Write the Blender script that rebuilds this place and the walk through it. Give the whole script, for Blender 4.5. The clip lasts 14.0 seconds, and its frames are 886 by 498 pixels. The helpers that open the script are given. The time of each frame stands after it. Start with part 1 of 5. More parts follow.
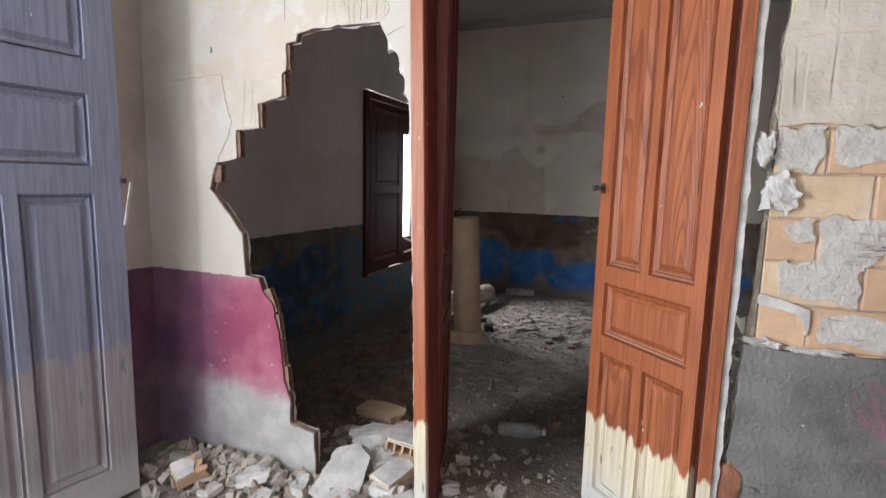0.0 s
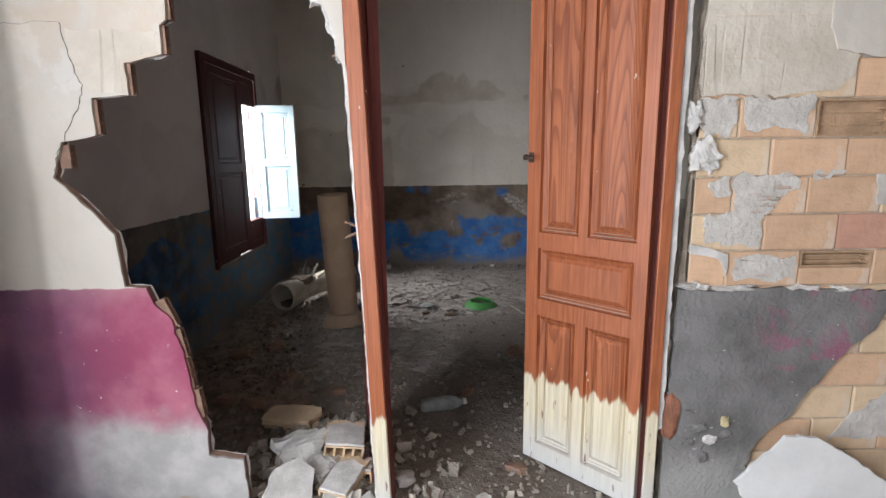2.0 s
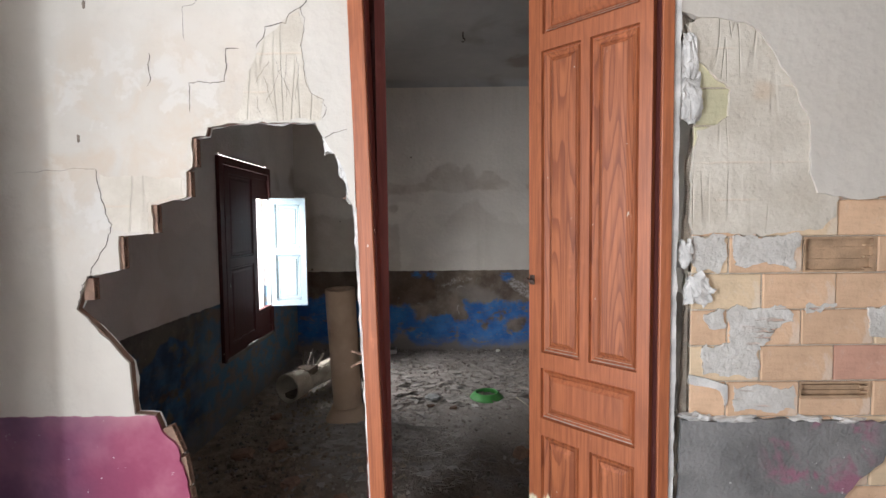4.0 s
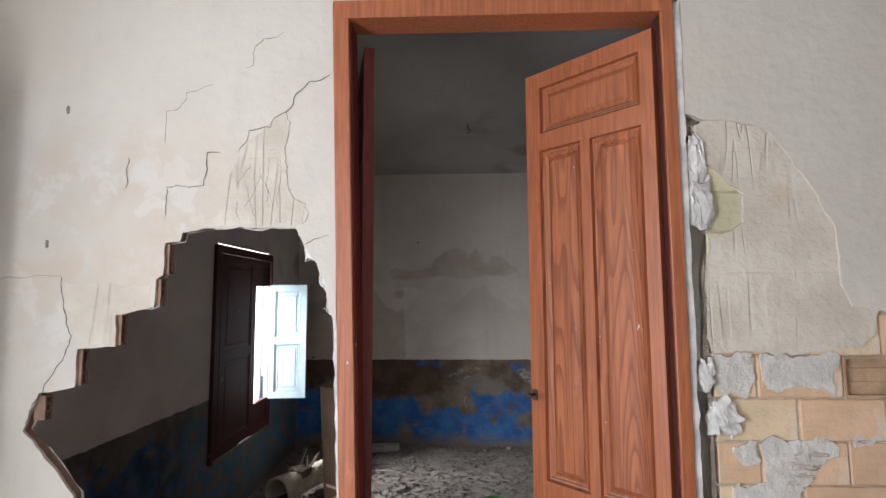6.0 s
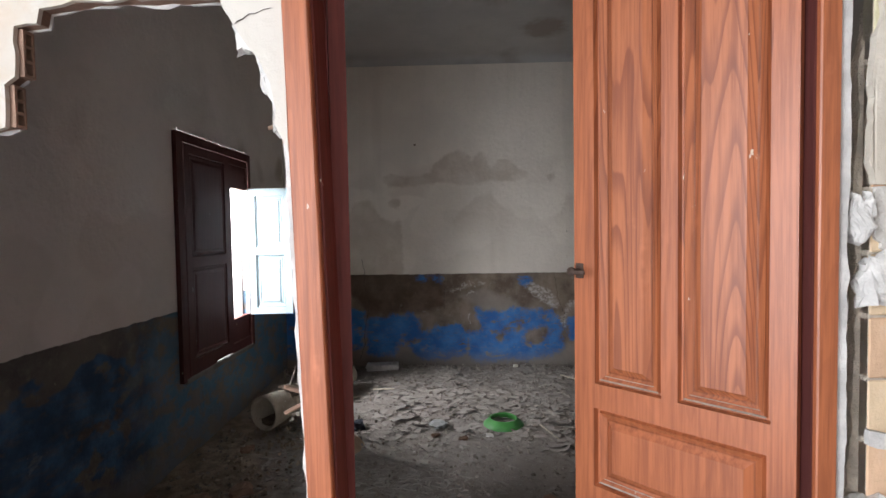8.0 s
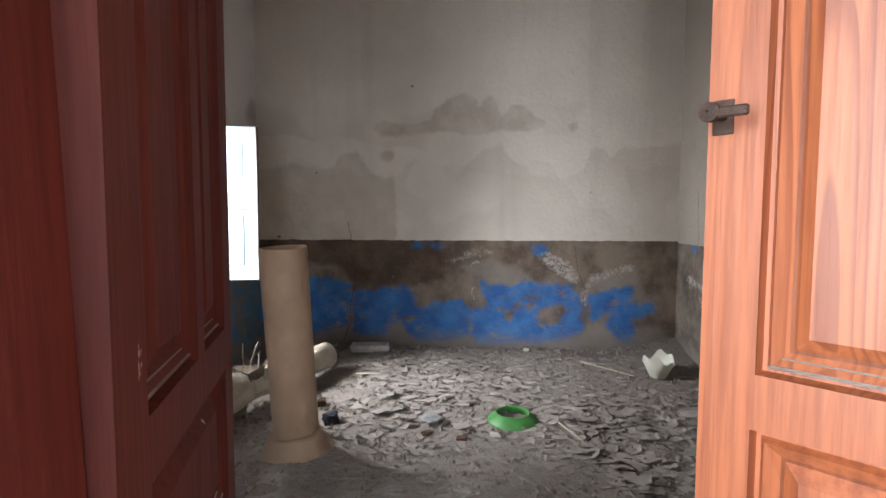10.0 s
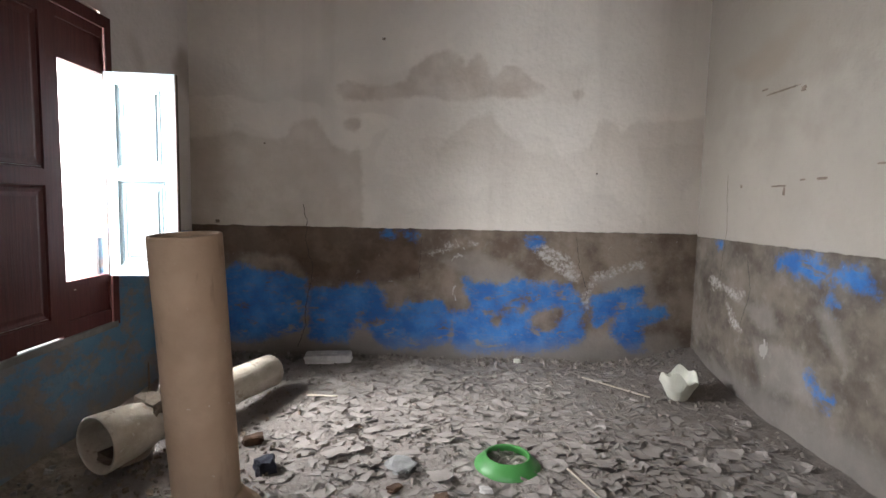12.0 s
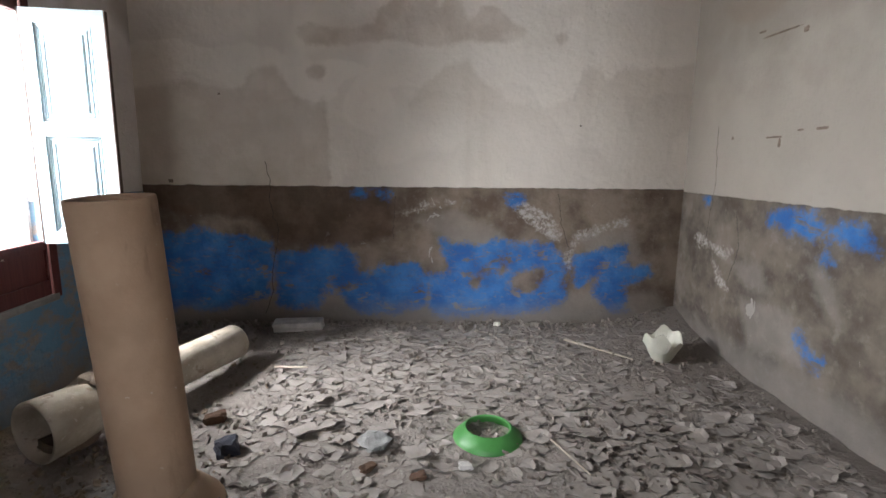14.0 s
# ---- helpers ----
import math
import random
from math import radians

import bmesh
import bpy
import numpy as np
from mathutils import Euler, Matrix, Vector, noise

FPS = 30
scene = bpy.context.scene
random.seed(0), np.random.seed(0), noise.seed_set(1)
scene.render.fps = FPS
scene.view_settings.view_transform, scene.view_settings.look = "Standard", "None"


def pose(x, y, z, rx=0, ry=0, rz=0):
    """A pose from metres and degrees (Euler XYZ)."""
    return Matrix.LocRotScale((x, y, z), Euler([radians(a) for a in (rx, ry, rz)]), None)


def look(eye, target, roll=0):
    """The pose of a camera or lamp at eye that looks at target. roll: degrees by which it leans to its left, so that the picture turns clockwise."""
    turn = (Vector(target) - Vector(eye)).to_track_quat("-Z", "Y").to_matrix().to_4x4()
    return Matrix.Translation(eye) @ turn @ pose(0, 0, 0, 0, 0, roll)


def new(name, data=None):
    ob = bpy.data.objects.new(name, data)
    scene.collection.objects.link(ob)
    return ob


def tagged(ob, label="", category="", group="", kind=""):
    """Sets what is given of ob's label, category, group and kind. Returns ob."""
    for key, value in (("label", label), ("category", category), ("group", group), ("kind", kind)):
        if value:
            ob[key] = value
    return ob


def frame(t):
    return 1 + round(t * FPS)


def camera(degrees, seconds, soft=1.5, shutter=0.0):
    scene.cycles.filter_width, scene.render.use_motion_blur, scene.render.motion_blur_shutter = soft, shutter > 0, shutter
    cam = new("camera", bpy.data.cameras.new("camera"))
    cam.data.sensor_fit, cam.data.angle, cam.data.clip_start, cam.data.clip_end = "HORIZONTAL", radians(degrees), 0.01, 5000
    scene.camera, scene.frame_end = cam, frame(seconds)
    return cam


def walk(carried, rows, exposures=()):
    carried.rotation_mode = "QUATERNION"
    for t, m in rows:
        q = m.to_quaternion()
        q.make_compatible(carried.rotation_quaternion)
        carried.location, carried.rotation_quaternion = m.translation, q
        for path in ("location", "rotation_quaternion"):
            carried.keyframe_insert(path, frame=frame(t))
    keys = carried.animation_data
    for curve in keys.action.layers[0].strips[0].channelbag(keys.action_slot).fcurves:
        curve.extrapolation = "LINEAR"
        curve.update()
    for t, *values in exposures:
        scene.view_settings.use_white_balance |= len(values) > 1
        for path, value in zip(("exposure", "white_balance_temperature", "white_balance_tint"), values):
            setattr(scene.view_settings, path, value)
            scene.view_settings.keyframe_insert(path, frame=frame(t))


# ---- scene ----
cam = camera(82.6, 14.0)
PATH = [
    (0, (0.001, 0.009, 1.333), (-0.722, 1.856, 1.071), 1.4),
    (0.5, (-0.176, 0.042, 1.317), (-0.695, 1.953, 1.038), 0.9),
    (1, (-0.334, 0.093, 1.322), (-0.596, 2.052, 1.018), 0.2),
    (1.5, (-0.463, 0.072, 1.34), (-0.521, 2.045, 1.018), -0.2),
    (2, (-0.509, 0.035, 1.338), (-0.498, 2.001, 0.972), -0.7),
    (2.5, (-0.533, 0.01, 1.349), (-0.522, 1.968, 0.939), -0.8),
    (3, (-0.536, 0.003, 1.408), (-0.532, 1.967, 1.03), -0.9),
    (3.5, (-0.521, -0.01, 1.49), (-0.526, 1.973, 1.228), -1.0),
    (4, (-0.495, -0.006, 1.572), (-0.508, 1.991, 1.459), -0.6),
    (4.2, (-0.494, 0.003, 1.596), (-0.499, 2.002, 1.547), -0.4),
    (6.3, (-0.382, 0.199, 1.69), (-0.484, 2.188, 1.878), -0.2),
    (6.5, (-0.364, 0.239, 1.666), (-0.504, 2.229, 1.814), -0.4),
    (7, (-0.367, 0.355, 1.584), (-0.561, 2.345, 1.608), -0.7),
    (7.5, (-0.427, 0.524, 1.489), (-0.558, 2.519, 1.431), -0.8),
    (8, (-0.465, 0.706, 1.439), (-0.526, 2.704, 1.364), -0.9),
    (8.5, (-0.444, 0.868, 1.393), (-0.511, 2.866, 1.323), -0.6),
    (10.8, (-0.443, 1.785, 1.166), (-0.528, 3.777, 1.012), 0.3),
    (11, (-0.438, 1.862, 1.173), (-0.525, 3.854, 1.022), 0.3),
    (11.5, (-0.458, 2.005, 1.181), (-0.548, 3.997, 1.03), 0.6),
    (12, (-0.477, 2.177, 1.17), (-0.463, 4.169, 0.998), 1.2),
    (12.5, (-0.467, 2.259, 1.178), (-0.4, 4.246, 0.957), 1.7),
    (13, (-0.466, 2.308, 1.181), (-0.388, 4.289, 0.918), 1.5),
    (13.5, (-0.464, 2.346, 1.174), (-0.375, 4.321, 0.872), 1.1),
    (14, (-0.455, 2.377, 1.165), (-0.354, 4.346, 0.827), 0.7),
]
EXPOSURES = [(0, 0.27), (4, 0.27), (6.5, 0.0), (7.5, 0.28), (8.5, 0.62), (11, 1.35), (14, 1.15)]
walk(cam, [(t, look(eye, target, roll)) for t, eye, target, roll in PATH], EXPOSURES)

# world, sun, the light of the openings and an added rear fill lamp
world = bpy.data.worlds.new("sky")
world.use_nodes = True
scene.world = world
wn = world.node_tree.nodes
sky = wn.new("ShaderNodeTexSky")
sky.sky_type, sky.sun_disc = "NISHITA", False
sky.sun_elevation, sky.sun_rotation = radians(50), radians(160)
wn["Background"].inputs["Strength"].default_value = 0.12
world.node_tree.links.new(sky.outputs["Color"], wn["Background"].inputs["Color"])
sun = new("sun", bpy.data.lights.new("sun", "SUN"))
sun.data.energy, sun.data.angle, sun.data.color = 2.5, radians(0.6), (1, 0.95, 0.88)
sun.matrix_world = look((0, 0, 0), (-math.sin(radians(160)) * math.cos(radians(50)), -math.cos(radians(160)) * math.cos(radians(50)), -math.sin(radians(50))))


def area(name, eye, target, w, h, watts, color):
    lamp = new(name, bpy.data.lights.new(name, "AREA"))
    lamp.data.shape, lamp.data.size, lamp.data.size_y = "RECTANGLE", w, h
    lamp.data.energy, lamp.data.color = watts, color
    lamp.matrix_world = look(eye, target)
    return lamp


area("window_daylight", (-2.95, 4.45, 1.86), (-0.9, 4.32, 0.95), 1.1, 1.3, 325, (0.945, 0.955, 1.0))
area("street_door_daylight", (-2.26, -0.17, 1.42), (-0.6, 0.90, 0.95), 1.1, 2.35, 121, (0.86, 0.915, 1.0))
# Added fill from behind the camera; no source is known there.
area("rear_fill_lamp", (-1.0, -2.95, 1.05), (-0.8, 0, 1.1), 1.7, 2.1, 44, (0.86, 0.915, 1.0))


# ---- materials ----
class Mat:
    """Builds one node material."""

    def __init__(self, name):
        self.m = bpy.data.materials.new(name)
        self.m.use_nodes = True
        self.t = self.m.node_tree
        self.bsdf = self.t.nodes["Principled BSDF"]
        self.co = self.t.nodes.new("ShaderNodeTexCoord").outputs["Object"]
        sep = self.t.nodes.new("ShaderNodeSeparateXYZ")
        self.t.links.new(self.co, sep.inputs[0])
        self.x, self.y, self.z = sep.outputs

    def put(self, value, socket):
        if hasattr(value, "links"):
            self.t.links.new(value, socket)
        elif isinstance(value, tuple):
            socket.default_value = (*value, 1)[:4] if len(socket.default_value) == 4 else value
        else:
            socket.default_value = value

    def scaled(self, sx, sy, sz):
        n = self.t.nodes.new("ShaderNodeMapping")
        self.t.links.new(self.co, n.inputs["Vector"])
        n.inputs["Scale"].default_value = (sx, sy, sz)
        return n.outputs[0]

    def noise(self, scale, detail=4.0, rough=0.6, vec=None, bend=0.0):
        n = self.t.nodes.new("ShaderNodeTexNoise")
        self.t.links.new(vec or self.co, n.inputs["Vector"])
        n.inputs["Scale"].default_value, n.inputs["Detail"].default_value = scale, detail
        n.inputs["Roughness"].default_value, n.inputs["Distortion"].default_value = rough, bend
        return n.outputs["Fac"]

    def cells(self, scale, vec=None):
        n = self.t.nodes.new("ShaderNodeTexVoronoi")
        n.feature = "DISTANCE_TO_EDGE"
        self.t.links.new(vec or self.co, n.inputs["Vector"])
        n.inputs["Scale"].default_value = scale
        return n.outputs["Distance"]

    def do(self, op, a, b=0.0):
        n = self.t.nodes.new("ShaderNodeMath")
        n.operation = op
        self.put(a, n.inputs[0]), self.put(b, n.inputs[1])
        return n.outputs[0]

    def step(self, v, low, high, to0=0.0, to1=1.0):
        n = self.t.nodes.new("ShaderNodeMapRange")
        n.interpolation_type = "SMOOTHSTEP"
        self.put(v, n.inputs[0])
        for i, q in enumerate((low, high, to0, to1)):
            n.inputs[i + 1].default_value = q
        return n.outputs[0]

    def jitter(self, v, scale, amount, detail=3.0):
        return self.do("ADD", v, self.do("MULTIPLY", self.do("SUBTRACT", self.noise(scale, detail), 0.5), amount))

    def mix(self, f, a, b, kind="MIX"):
        n = self.t.nodes.new("ShaderNodeMix")
        n.data_type, n.blend_type = "RGBA", kind
        self.put(f, n.inputs[0]), self.put(a, n.inputs[6]), self.put(b, n.inputs[7])
        return n.outputs[2]

    def field(self, name):
        n = self.t.nodes.new("ShaderNodeAttribute")
        n.attribute_name = name
        return n.outputs["Fac"]

    def edge(self, name, soft=0.012, big=0.05, fine=0.03):
        """Where a painted-on field is inside its ragged outline."""
        v = self.jitter(self.jitter(self.jitter(self.field(name), 4, big, 1.0), 11, big * 1.3, 5.0), 45, fine, 5.0)
        return self.step(v, -soft, soft)

    def random(self):
        return self.t.nodes.new("ShaderNodeObjectInfo").outputs["Random"]

    def island(self):
        return self.t.nodes.new("ShaderNodeNewGeometry").outputs["Random Per Island"]

    def done(self, color, rough=0.9, height=None, depth=0.004, spec=0.3, metal=0.0):
        self.put(color, self.bsdf.inputs["Base Color"])
        self.put(rough, self.bsdf.inputs["Roughness"])
        self.bsdf.inputs["Specular IOR Level"].default_value = spec
        self.bsdf.inputs["Metallic"].default_value = metal
        if height is not None:
            n = self.t.nodes.new("ShaderNodeBump")
            n.inputs["Distance"].default_value, n.inputs["Strength"].default_value = depth, 1.0
            self.put(height, n.inputs["Height"])
            self.t.links.new(n.outputs[0], self.bsdf.inputs["Normal"])
        return self.m


def plain(name, color, vary=0.25, scale=9.0, rough=0.9, depth=0.003, spec=0.3, metal=0.0, per=""):
    """A surface of one colour with two scales of mottling and fine relief."""
    k = Mat(name)
    dark = tuple(c * (1 - vary) for c in color)
    light = tuple(min(1, c * (1 + vary * 0.6)) for c in color)
    c = k.mix(k.step(k.noise(scale, 5), 0.3, 0.7), dark, light)
    c = k.mix(k.step(k.noise(scale * 7, 4), 0.55, 0.75, 0, 0.5), c, dark)
    if per:
        r = k.random() if per == "object" else k.island()
        c = k.mix(1.0, c, k.mix(r, (0.62, 0.60, 0.58), (1.0, 1.0, 1.0)), "MULTIPLY")
    return k.done(c, rough, k.noise(scale * 9, 5), depth, spec, metal)


def wood(name, tone, dark, bleach=None, rough=0.42, spec=0.45, line=0.41, figure=0.2):
    """Planed softwood with long grain; below the waterline the varnish is gone and the wood is pale."""
    k = Mat(name)
    v = k.scaled(9, 9, 0.55)
    shift = k.t.nodes.new("ShaderNodeVectorMath")
    shift.operation = "ADD"
    k.t.links.new(k.scaled(7.5, 7.5, 0.50), shift.inputs[0])
    k.t.links.new(k.do("MULTIPLY", k.random(), 31.0), shift.inputs[1])
    swirl = k.do("FRACT", k.do("MULTIPLY", k.noise(1.0, 1.6, 0.4, shift.outputs[0]), 27.0))
    rings = k.do("MULTIPLY", k.step(swirl, 0.45, 0.90), k.step(swirl, 0.93, 1.0, 1, 0))
    grain = k.noise(14, 5, 0.65, k.scaled(6, 6, 0.22))
    c = k.mix(k.step(grain, 0.38, 0.66, 0, 0.6), tone, dark)
    c = k.mix(k.do("MULTIPLY", rings, figure), c, dark)
    c = k.mix(k.step(k.noise(2.2, 3), 0.45, 0.7, 0, 0.14), c, tuple(min(1, t * 1.5) for t in tone))
    chips = k.step(k.noise(26, 4, 0.6, k.scaled(1, 1, 0.45)), 0.715, 0.735)
    c = k.mix(chips, c, (0.62, 0.52, 0.42))
    worn = k.do("MULTIPLY", k.step(k.noise(4, 5, 0.65), 0.56, 0.70), k.step(k.noise(18, 3, 0.5, k.scaled(2, 2, 0.3)), 0.5, 0.65))
    c = k.mix(k.do("MULTIPLY", worn, 0.35), c, tuple(min(1, t * 1.9 + 0.03) for t in tone))
    r = k.do("ADD", rough, k.do("MULTIPLY", grain, 0.15))
    if bleach:
        drips = k.noise(30, 2, 0.5, k.scaled(1, 1, 0.10))
        edge = k.do("ADD", k.z, k.do("MULTIPLY", k.do("SUBTRACT", drips, 0.5), 0.16))
        low = k.step(edge, line - 0.012, line + 0.012, 1, 0)
        pale = k.mix(k.step(grain, 0.3, 0.7), bleach, tuple(b * 0.72 for b in bleach))
        pale = k.mix(k.step(k.z, 0.02, 0.30, 0.8, 0.0), pale, (0.62, 0.62, 0.62))
        pale = k.mix(k.step(k.noise(40, 3, 0.5, k.scaled(1, 1, 0.2)), 0.66, 0.72, 0, 0.8), pale, dark)
        c = k.mix(low, c, pale)
        r = k.do("MAXIMUM", r, k.do("MULTIPLY", low, 0.85))
    k.bsdf.inputs["Coat Weight"].default_value, k.bsdf.inputs["Coat Roughness"].default_value = (0.24, 0.34) if rough < 0.5 else (0.0, 0.3)
    return k.done(c, r, grain, 0.0012, spec)


WOOD = wood("varnished_pine", (0.40, 0.122, 0.047), (0.175, 0.045, 0.018), (0.80, 0.70, 0.50), figure=0.20)
WOOD_PANEL = wood("figured_pine_panel", (0.41, 0.130, 0.050), (0.165, 0.040, 0.016), (0.80, 0.70, 0.50), figure=0.68)
WOOD_RED = wood("old_red_paint_on_wood", (0.155, 0.032, 0.024), (0.085, 0.017, 0.014), rough=0.55, spec=0.35)
WOOD_WINE = wood("dark_wine_shutter_wood", (0.085, 0.021, 0.017), (0.050, 0.012, 0.011), rough=0.6, spec=0.3)
DUST = plain("settled_dust", (0.46, 0.40, 0.35), 0.2, 30)


def upper_plaster(k, tone):
    c = k.mix(k.step(k.noise(1.3, 4), 0.35, 0.7), tone, tuple(t * 0.88 for t in tone))
    c = k.mix(k.step(k.noise(22, 5), 0.5, 0.8, 0, 0.35), c, tuple(t * 0.82 for t in tone))
    return c


def front_plaster():
    """Cream limewash, dark pink dado, and bare grey where water stood."""
    k = Mat("limewash_with_pink_dado")
    c = upper_plaster(k, (0.61, 0.56, 0.495))
    near = k.do("MULTIPLY", k.do("MULTIPLY", k.step(k.jitter(k.x, 3, 0.4), -1.95, -1.75), k.step(k.jitter(k.x, 3, 0.4), -1.30, -1.05, 1, 0)), k.do("MULTIPLY", k.step(k.z, 1.35, 1.6), k.step(k.z, 2.0, 2.35, 1, 0)))
    c = k.mix(k.step(k.noise(1.1, 4, 0.6), 0.45, 0.72, 0, 0.35), c, (0.54, 0.46, 0.37))
    c = k.mix(k.do("MULTIPLY", near, k.step(k.noise(6, 5, 0.62, None, 0.5), 0.42, 0.68, 0, 0.50)), c, (0.55, 0.42, 0.30))
    c = k.mix(k.do("MULTIPLY", near, k.step(k.noise(7.5, 5, 0.6, None, 0.3), 0.54, 0.60, 0, 0.28)), c, (0.70, 0.68, 0.65))
    c = k.mix(k.do("MULTIPLY", k.step(k.noise(5, 3, 0.6, k.scaled(1, 1, 0.12)), 0.5, 0.75), 0.30), c, (0.46, 0.40, 0.34))
    # Upper plaster browner and darker toward the street door corner.
    corner_tone = k.do("MULTIPLY", k.step(k.jitter(k.x, 2, 0.5), -2.05, -1.80, 1, 0), k.step(k.noise(1.7, 4), 0.42, 0.66, 0, 0.5))
    c = k.mix(corner_tone, c, (0.36, 0.29, 0.25))
    pink = k.mix(k.step(k.noise(4.5, 4), 0.35, 0.68), (0.30, 0.065, 0.12), (0.43, 0.145, 0.20))
    pink = k.mix(k.step(k.jitter(k.z, 6, 0.12), 0.80, 0.93, 0, 0.55), pink, (0.42, 0.22, 0.24))
    pink = k.mix(k.step(k.noise(35, 3), 0.70, 0.73), pink, (0.75, 0.62, 0.62))
    c = k.mix(k.step(k.jitter(k.z, 14, 0.022), 0.902, 0.908, 1, 0), c, pink)
    grey = k.mix(k.step(k.noise(9, 5), 0.35, 0.7), (0.38, 0.365, 0.345), (0.50, 0.48, 0.46))
    c = k.mix(k.step(k.jitter(k.jitter(k.z, 3.2, 0.28), 14, 0.10), 0.34, 0.50, 1, 0), c, grey)
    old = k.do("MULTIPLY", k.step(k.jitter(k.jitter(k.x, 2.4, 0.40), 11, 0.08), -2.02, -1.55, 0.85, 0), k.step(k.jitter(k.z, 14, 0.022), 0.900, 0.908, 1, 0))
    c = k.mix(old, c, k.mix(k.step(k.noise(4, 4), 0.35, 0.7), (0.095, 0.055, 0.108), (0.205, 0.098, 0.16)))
    h = k.do("ADD", k.noise(30, 5), k.do("MULTIPLY", k.noise(5, 3), 2.0))
    return k.done(c, 0.92, h, 0.004)


def back_room_plaster(name, blue_top, blue_fill, dado=1.005, blue_low=0.12, strip=False, tone=(0.62, 0.575, 0.515), own=False, blues=((0.035, 0.14, 0.42), (0.070, 0.23, 0.55)), bare=((0.130, 0.094, 0.070), (0.285, 0.228, 0.178))):
    """Off-white upper wall with damp stains over a scraped cement dado with blue distemper left on it."""
    k = Mat(name)
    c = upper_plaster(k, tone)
    tide = k.jitter(k.z, 1.7, 0.55, 2.0)
    damp = k.do("MULTIPLY", k.step(tide, 1.80, 1.83), k.step(tide, 2.02, 2.16, 1, 0))
    damp = k.do("MULTIPLY", damp, k.step(k.noise(0.9, 2), 0.50, 0.58, 0.0, 0.3 if own else 1.0))
    c = k.mix(k.do("MULTIPLY", damp, 0.60), c, (0.33, 0.26, 0.20))
    tide2 = k.jitter(k.z, 2.3, 0.5, 2.0)
    c = k.mix(k.do("MULTIPLY", k.step(tide2, 1.60, 1.63, 1, 0), k.step(k.noise(1.6, 1), 0.46, 0.50, 0, 0.12)), c, (0.40, 0.335, 0.27))
    c = k.mix(k.step(k.noise(1.0, 3), 0.55, 0.75, 0, 0.2 if own else 0.4), c, (0.47, 0.42, 0.36))
    if own:
        rain = k.noise(5, 3, 0.6, k.scaled(1, 1, 0.06))
        c = k.mix(k.step(rain, 0.50, 0.72, 0, 0.22), c, (0.50, 0.43, 0.36))
        c = k.mix(k.do("MULTIPLY", k.edge("tide", 0.022), k.step(k.noise(7, 4), 0.3, 0.7, 0.30, 0.50)), c, (0.44, 0.355, 0.275))
        c = k.mix(k.do("MULTIPLY", k.edge("band", 0.022), k.step(k.jitter(k.z, 3, 0.3), 1.25, 1.72, 0.0, 0.30)), c, (0.44, 0.36, 0.285))
        c = k.mix(k.do("MULTIPLY", k.edge("damp", 0.020), k.step(k.noise(6, 4), 0.3, 0.7, 0.26, 0.56)), c, (0.40, 0.31, 0.235))
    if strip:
        # Brown stain upward and at the corner, strengthened to tone down excess lamp light.
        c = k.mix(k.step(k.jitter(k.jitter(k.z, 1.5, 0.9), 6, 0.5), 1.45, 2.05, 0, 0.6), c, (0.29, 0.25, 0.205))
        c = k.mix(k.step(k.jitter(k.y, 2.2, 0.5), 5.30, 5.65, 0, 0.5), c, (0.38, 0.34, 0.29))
    cement = k.mix(k.step(k.noise(3.0, 5), 0.35, 0.65), *bare)
    cement = k.mix(k.step(k.noise(16, 5), 0.5, 0.8, 0, 0.55), cement, (0.30, 0.27, 0.235))
    cement = k.mix(k.step(k.noise(5.2, 4, 0.7, None, 0.8), 0.685, 0.705, 0, 0.75), cement, (0.50, 0.46, 0.42))
    if own:
        cement = k.mix(k.do("MULTIPLY", k.edge("brown", 0.03), 0.75), cement, k.mix(k.step(k.noise(7, 4), 0.35, 0.7), (0.075, 0.048, 0.033), (0.16, 0.105, 0.075)))
    blue = k.mix(k.step(k.noise(6, 4), 0.35, 0.7), *blues)
    top = k.do("SUBTRACT", blue_top, k.do("MULTIPLY", k.do("SUBTRACT", k.noise(2.1, 4, 0.5), 0.5), 0.80))
    m = k.step(k.jitter(k.do("SUBTRACT", top, k.z), 18, 0.03), -0.008, 0.022)
    m = k.do("MULTIPLY", m, k.step(k.jitter(k.z, 4, 0.2), blue_low, blue_low + 0.12))
    m = k.do("MULTIPLY", m, k.step(k.noise(3.6, 5, 0.58, k.scaled(1, 1, 1.5)), blue_fill, blue_fill + 0.07, 0, 1))
    m = k.do("MULTIPLY", m, k.step(k.noise(14, 4, 0.6, k.scaled(0.6, 0.6, 2.2)), 0.30, 0.55, 0.55, 1.0))
    if own or strip:
        m = k.do("MULTIPLY", k.edge("blue", 0.030, 0.12, 0.07), k.step(k.noise(8, 5, 0.68, k.scaled(0.7, 0.7, 1.5), 0.4), 0.35, 0.45, 0.12, 1.0))
        m = k.do("MULTIPLY", m, k.step(k.noise(30, 5, 0.75, k.scaled(0.6, 0.6, 1.4)), 0.30, 0.52, 0.62, 1.0))
        cement = k.mix(k.do("MULTIPLY", k.edge("lime", 0.04), 0.5), cement, (0.33, 0.30, 0.265))
        cement = k.mix(k.do("MULTIPLY", k.edge("pale", 0.02, 0.07, 0.09), k.step(k.noise(36, 5, 0.75), 0.40, 0.58, 0.10, 0.85)), cement, (0.52, 0.48, 0.44))
    if strip:
        cement = k.mix(k.step(k.noise(2.4, 4, 0.6, k.scaled(1, 1, 0.7), 0.5), 0.52, 0.68, 0, 0.45), cement, (0.30, 0.265, 0.225))
    cement = k.mix(m, cement, blue)
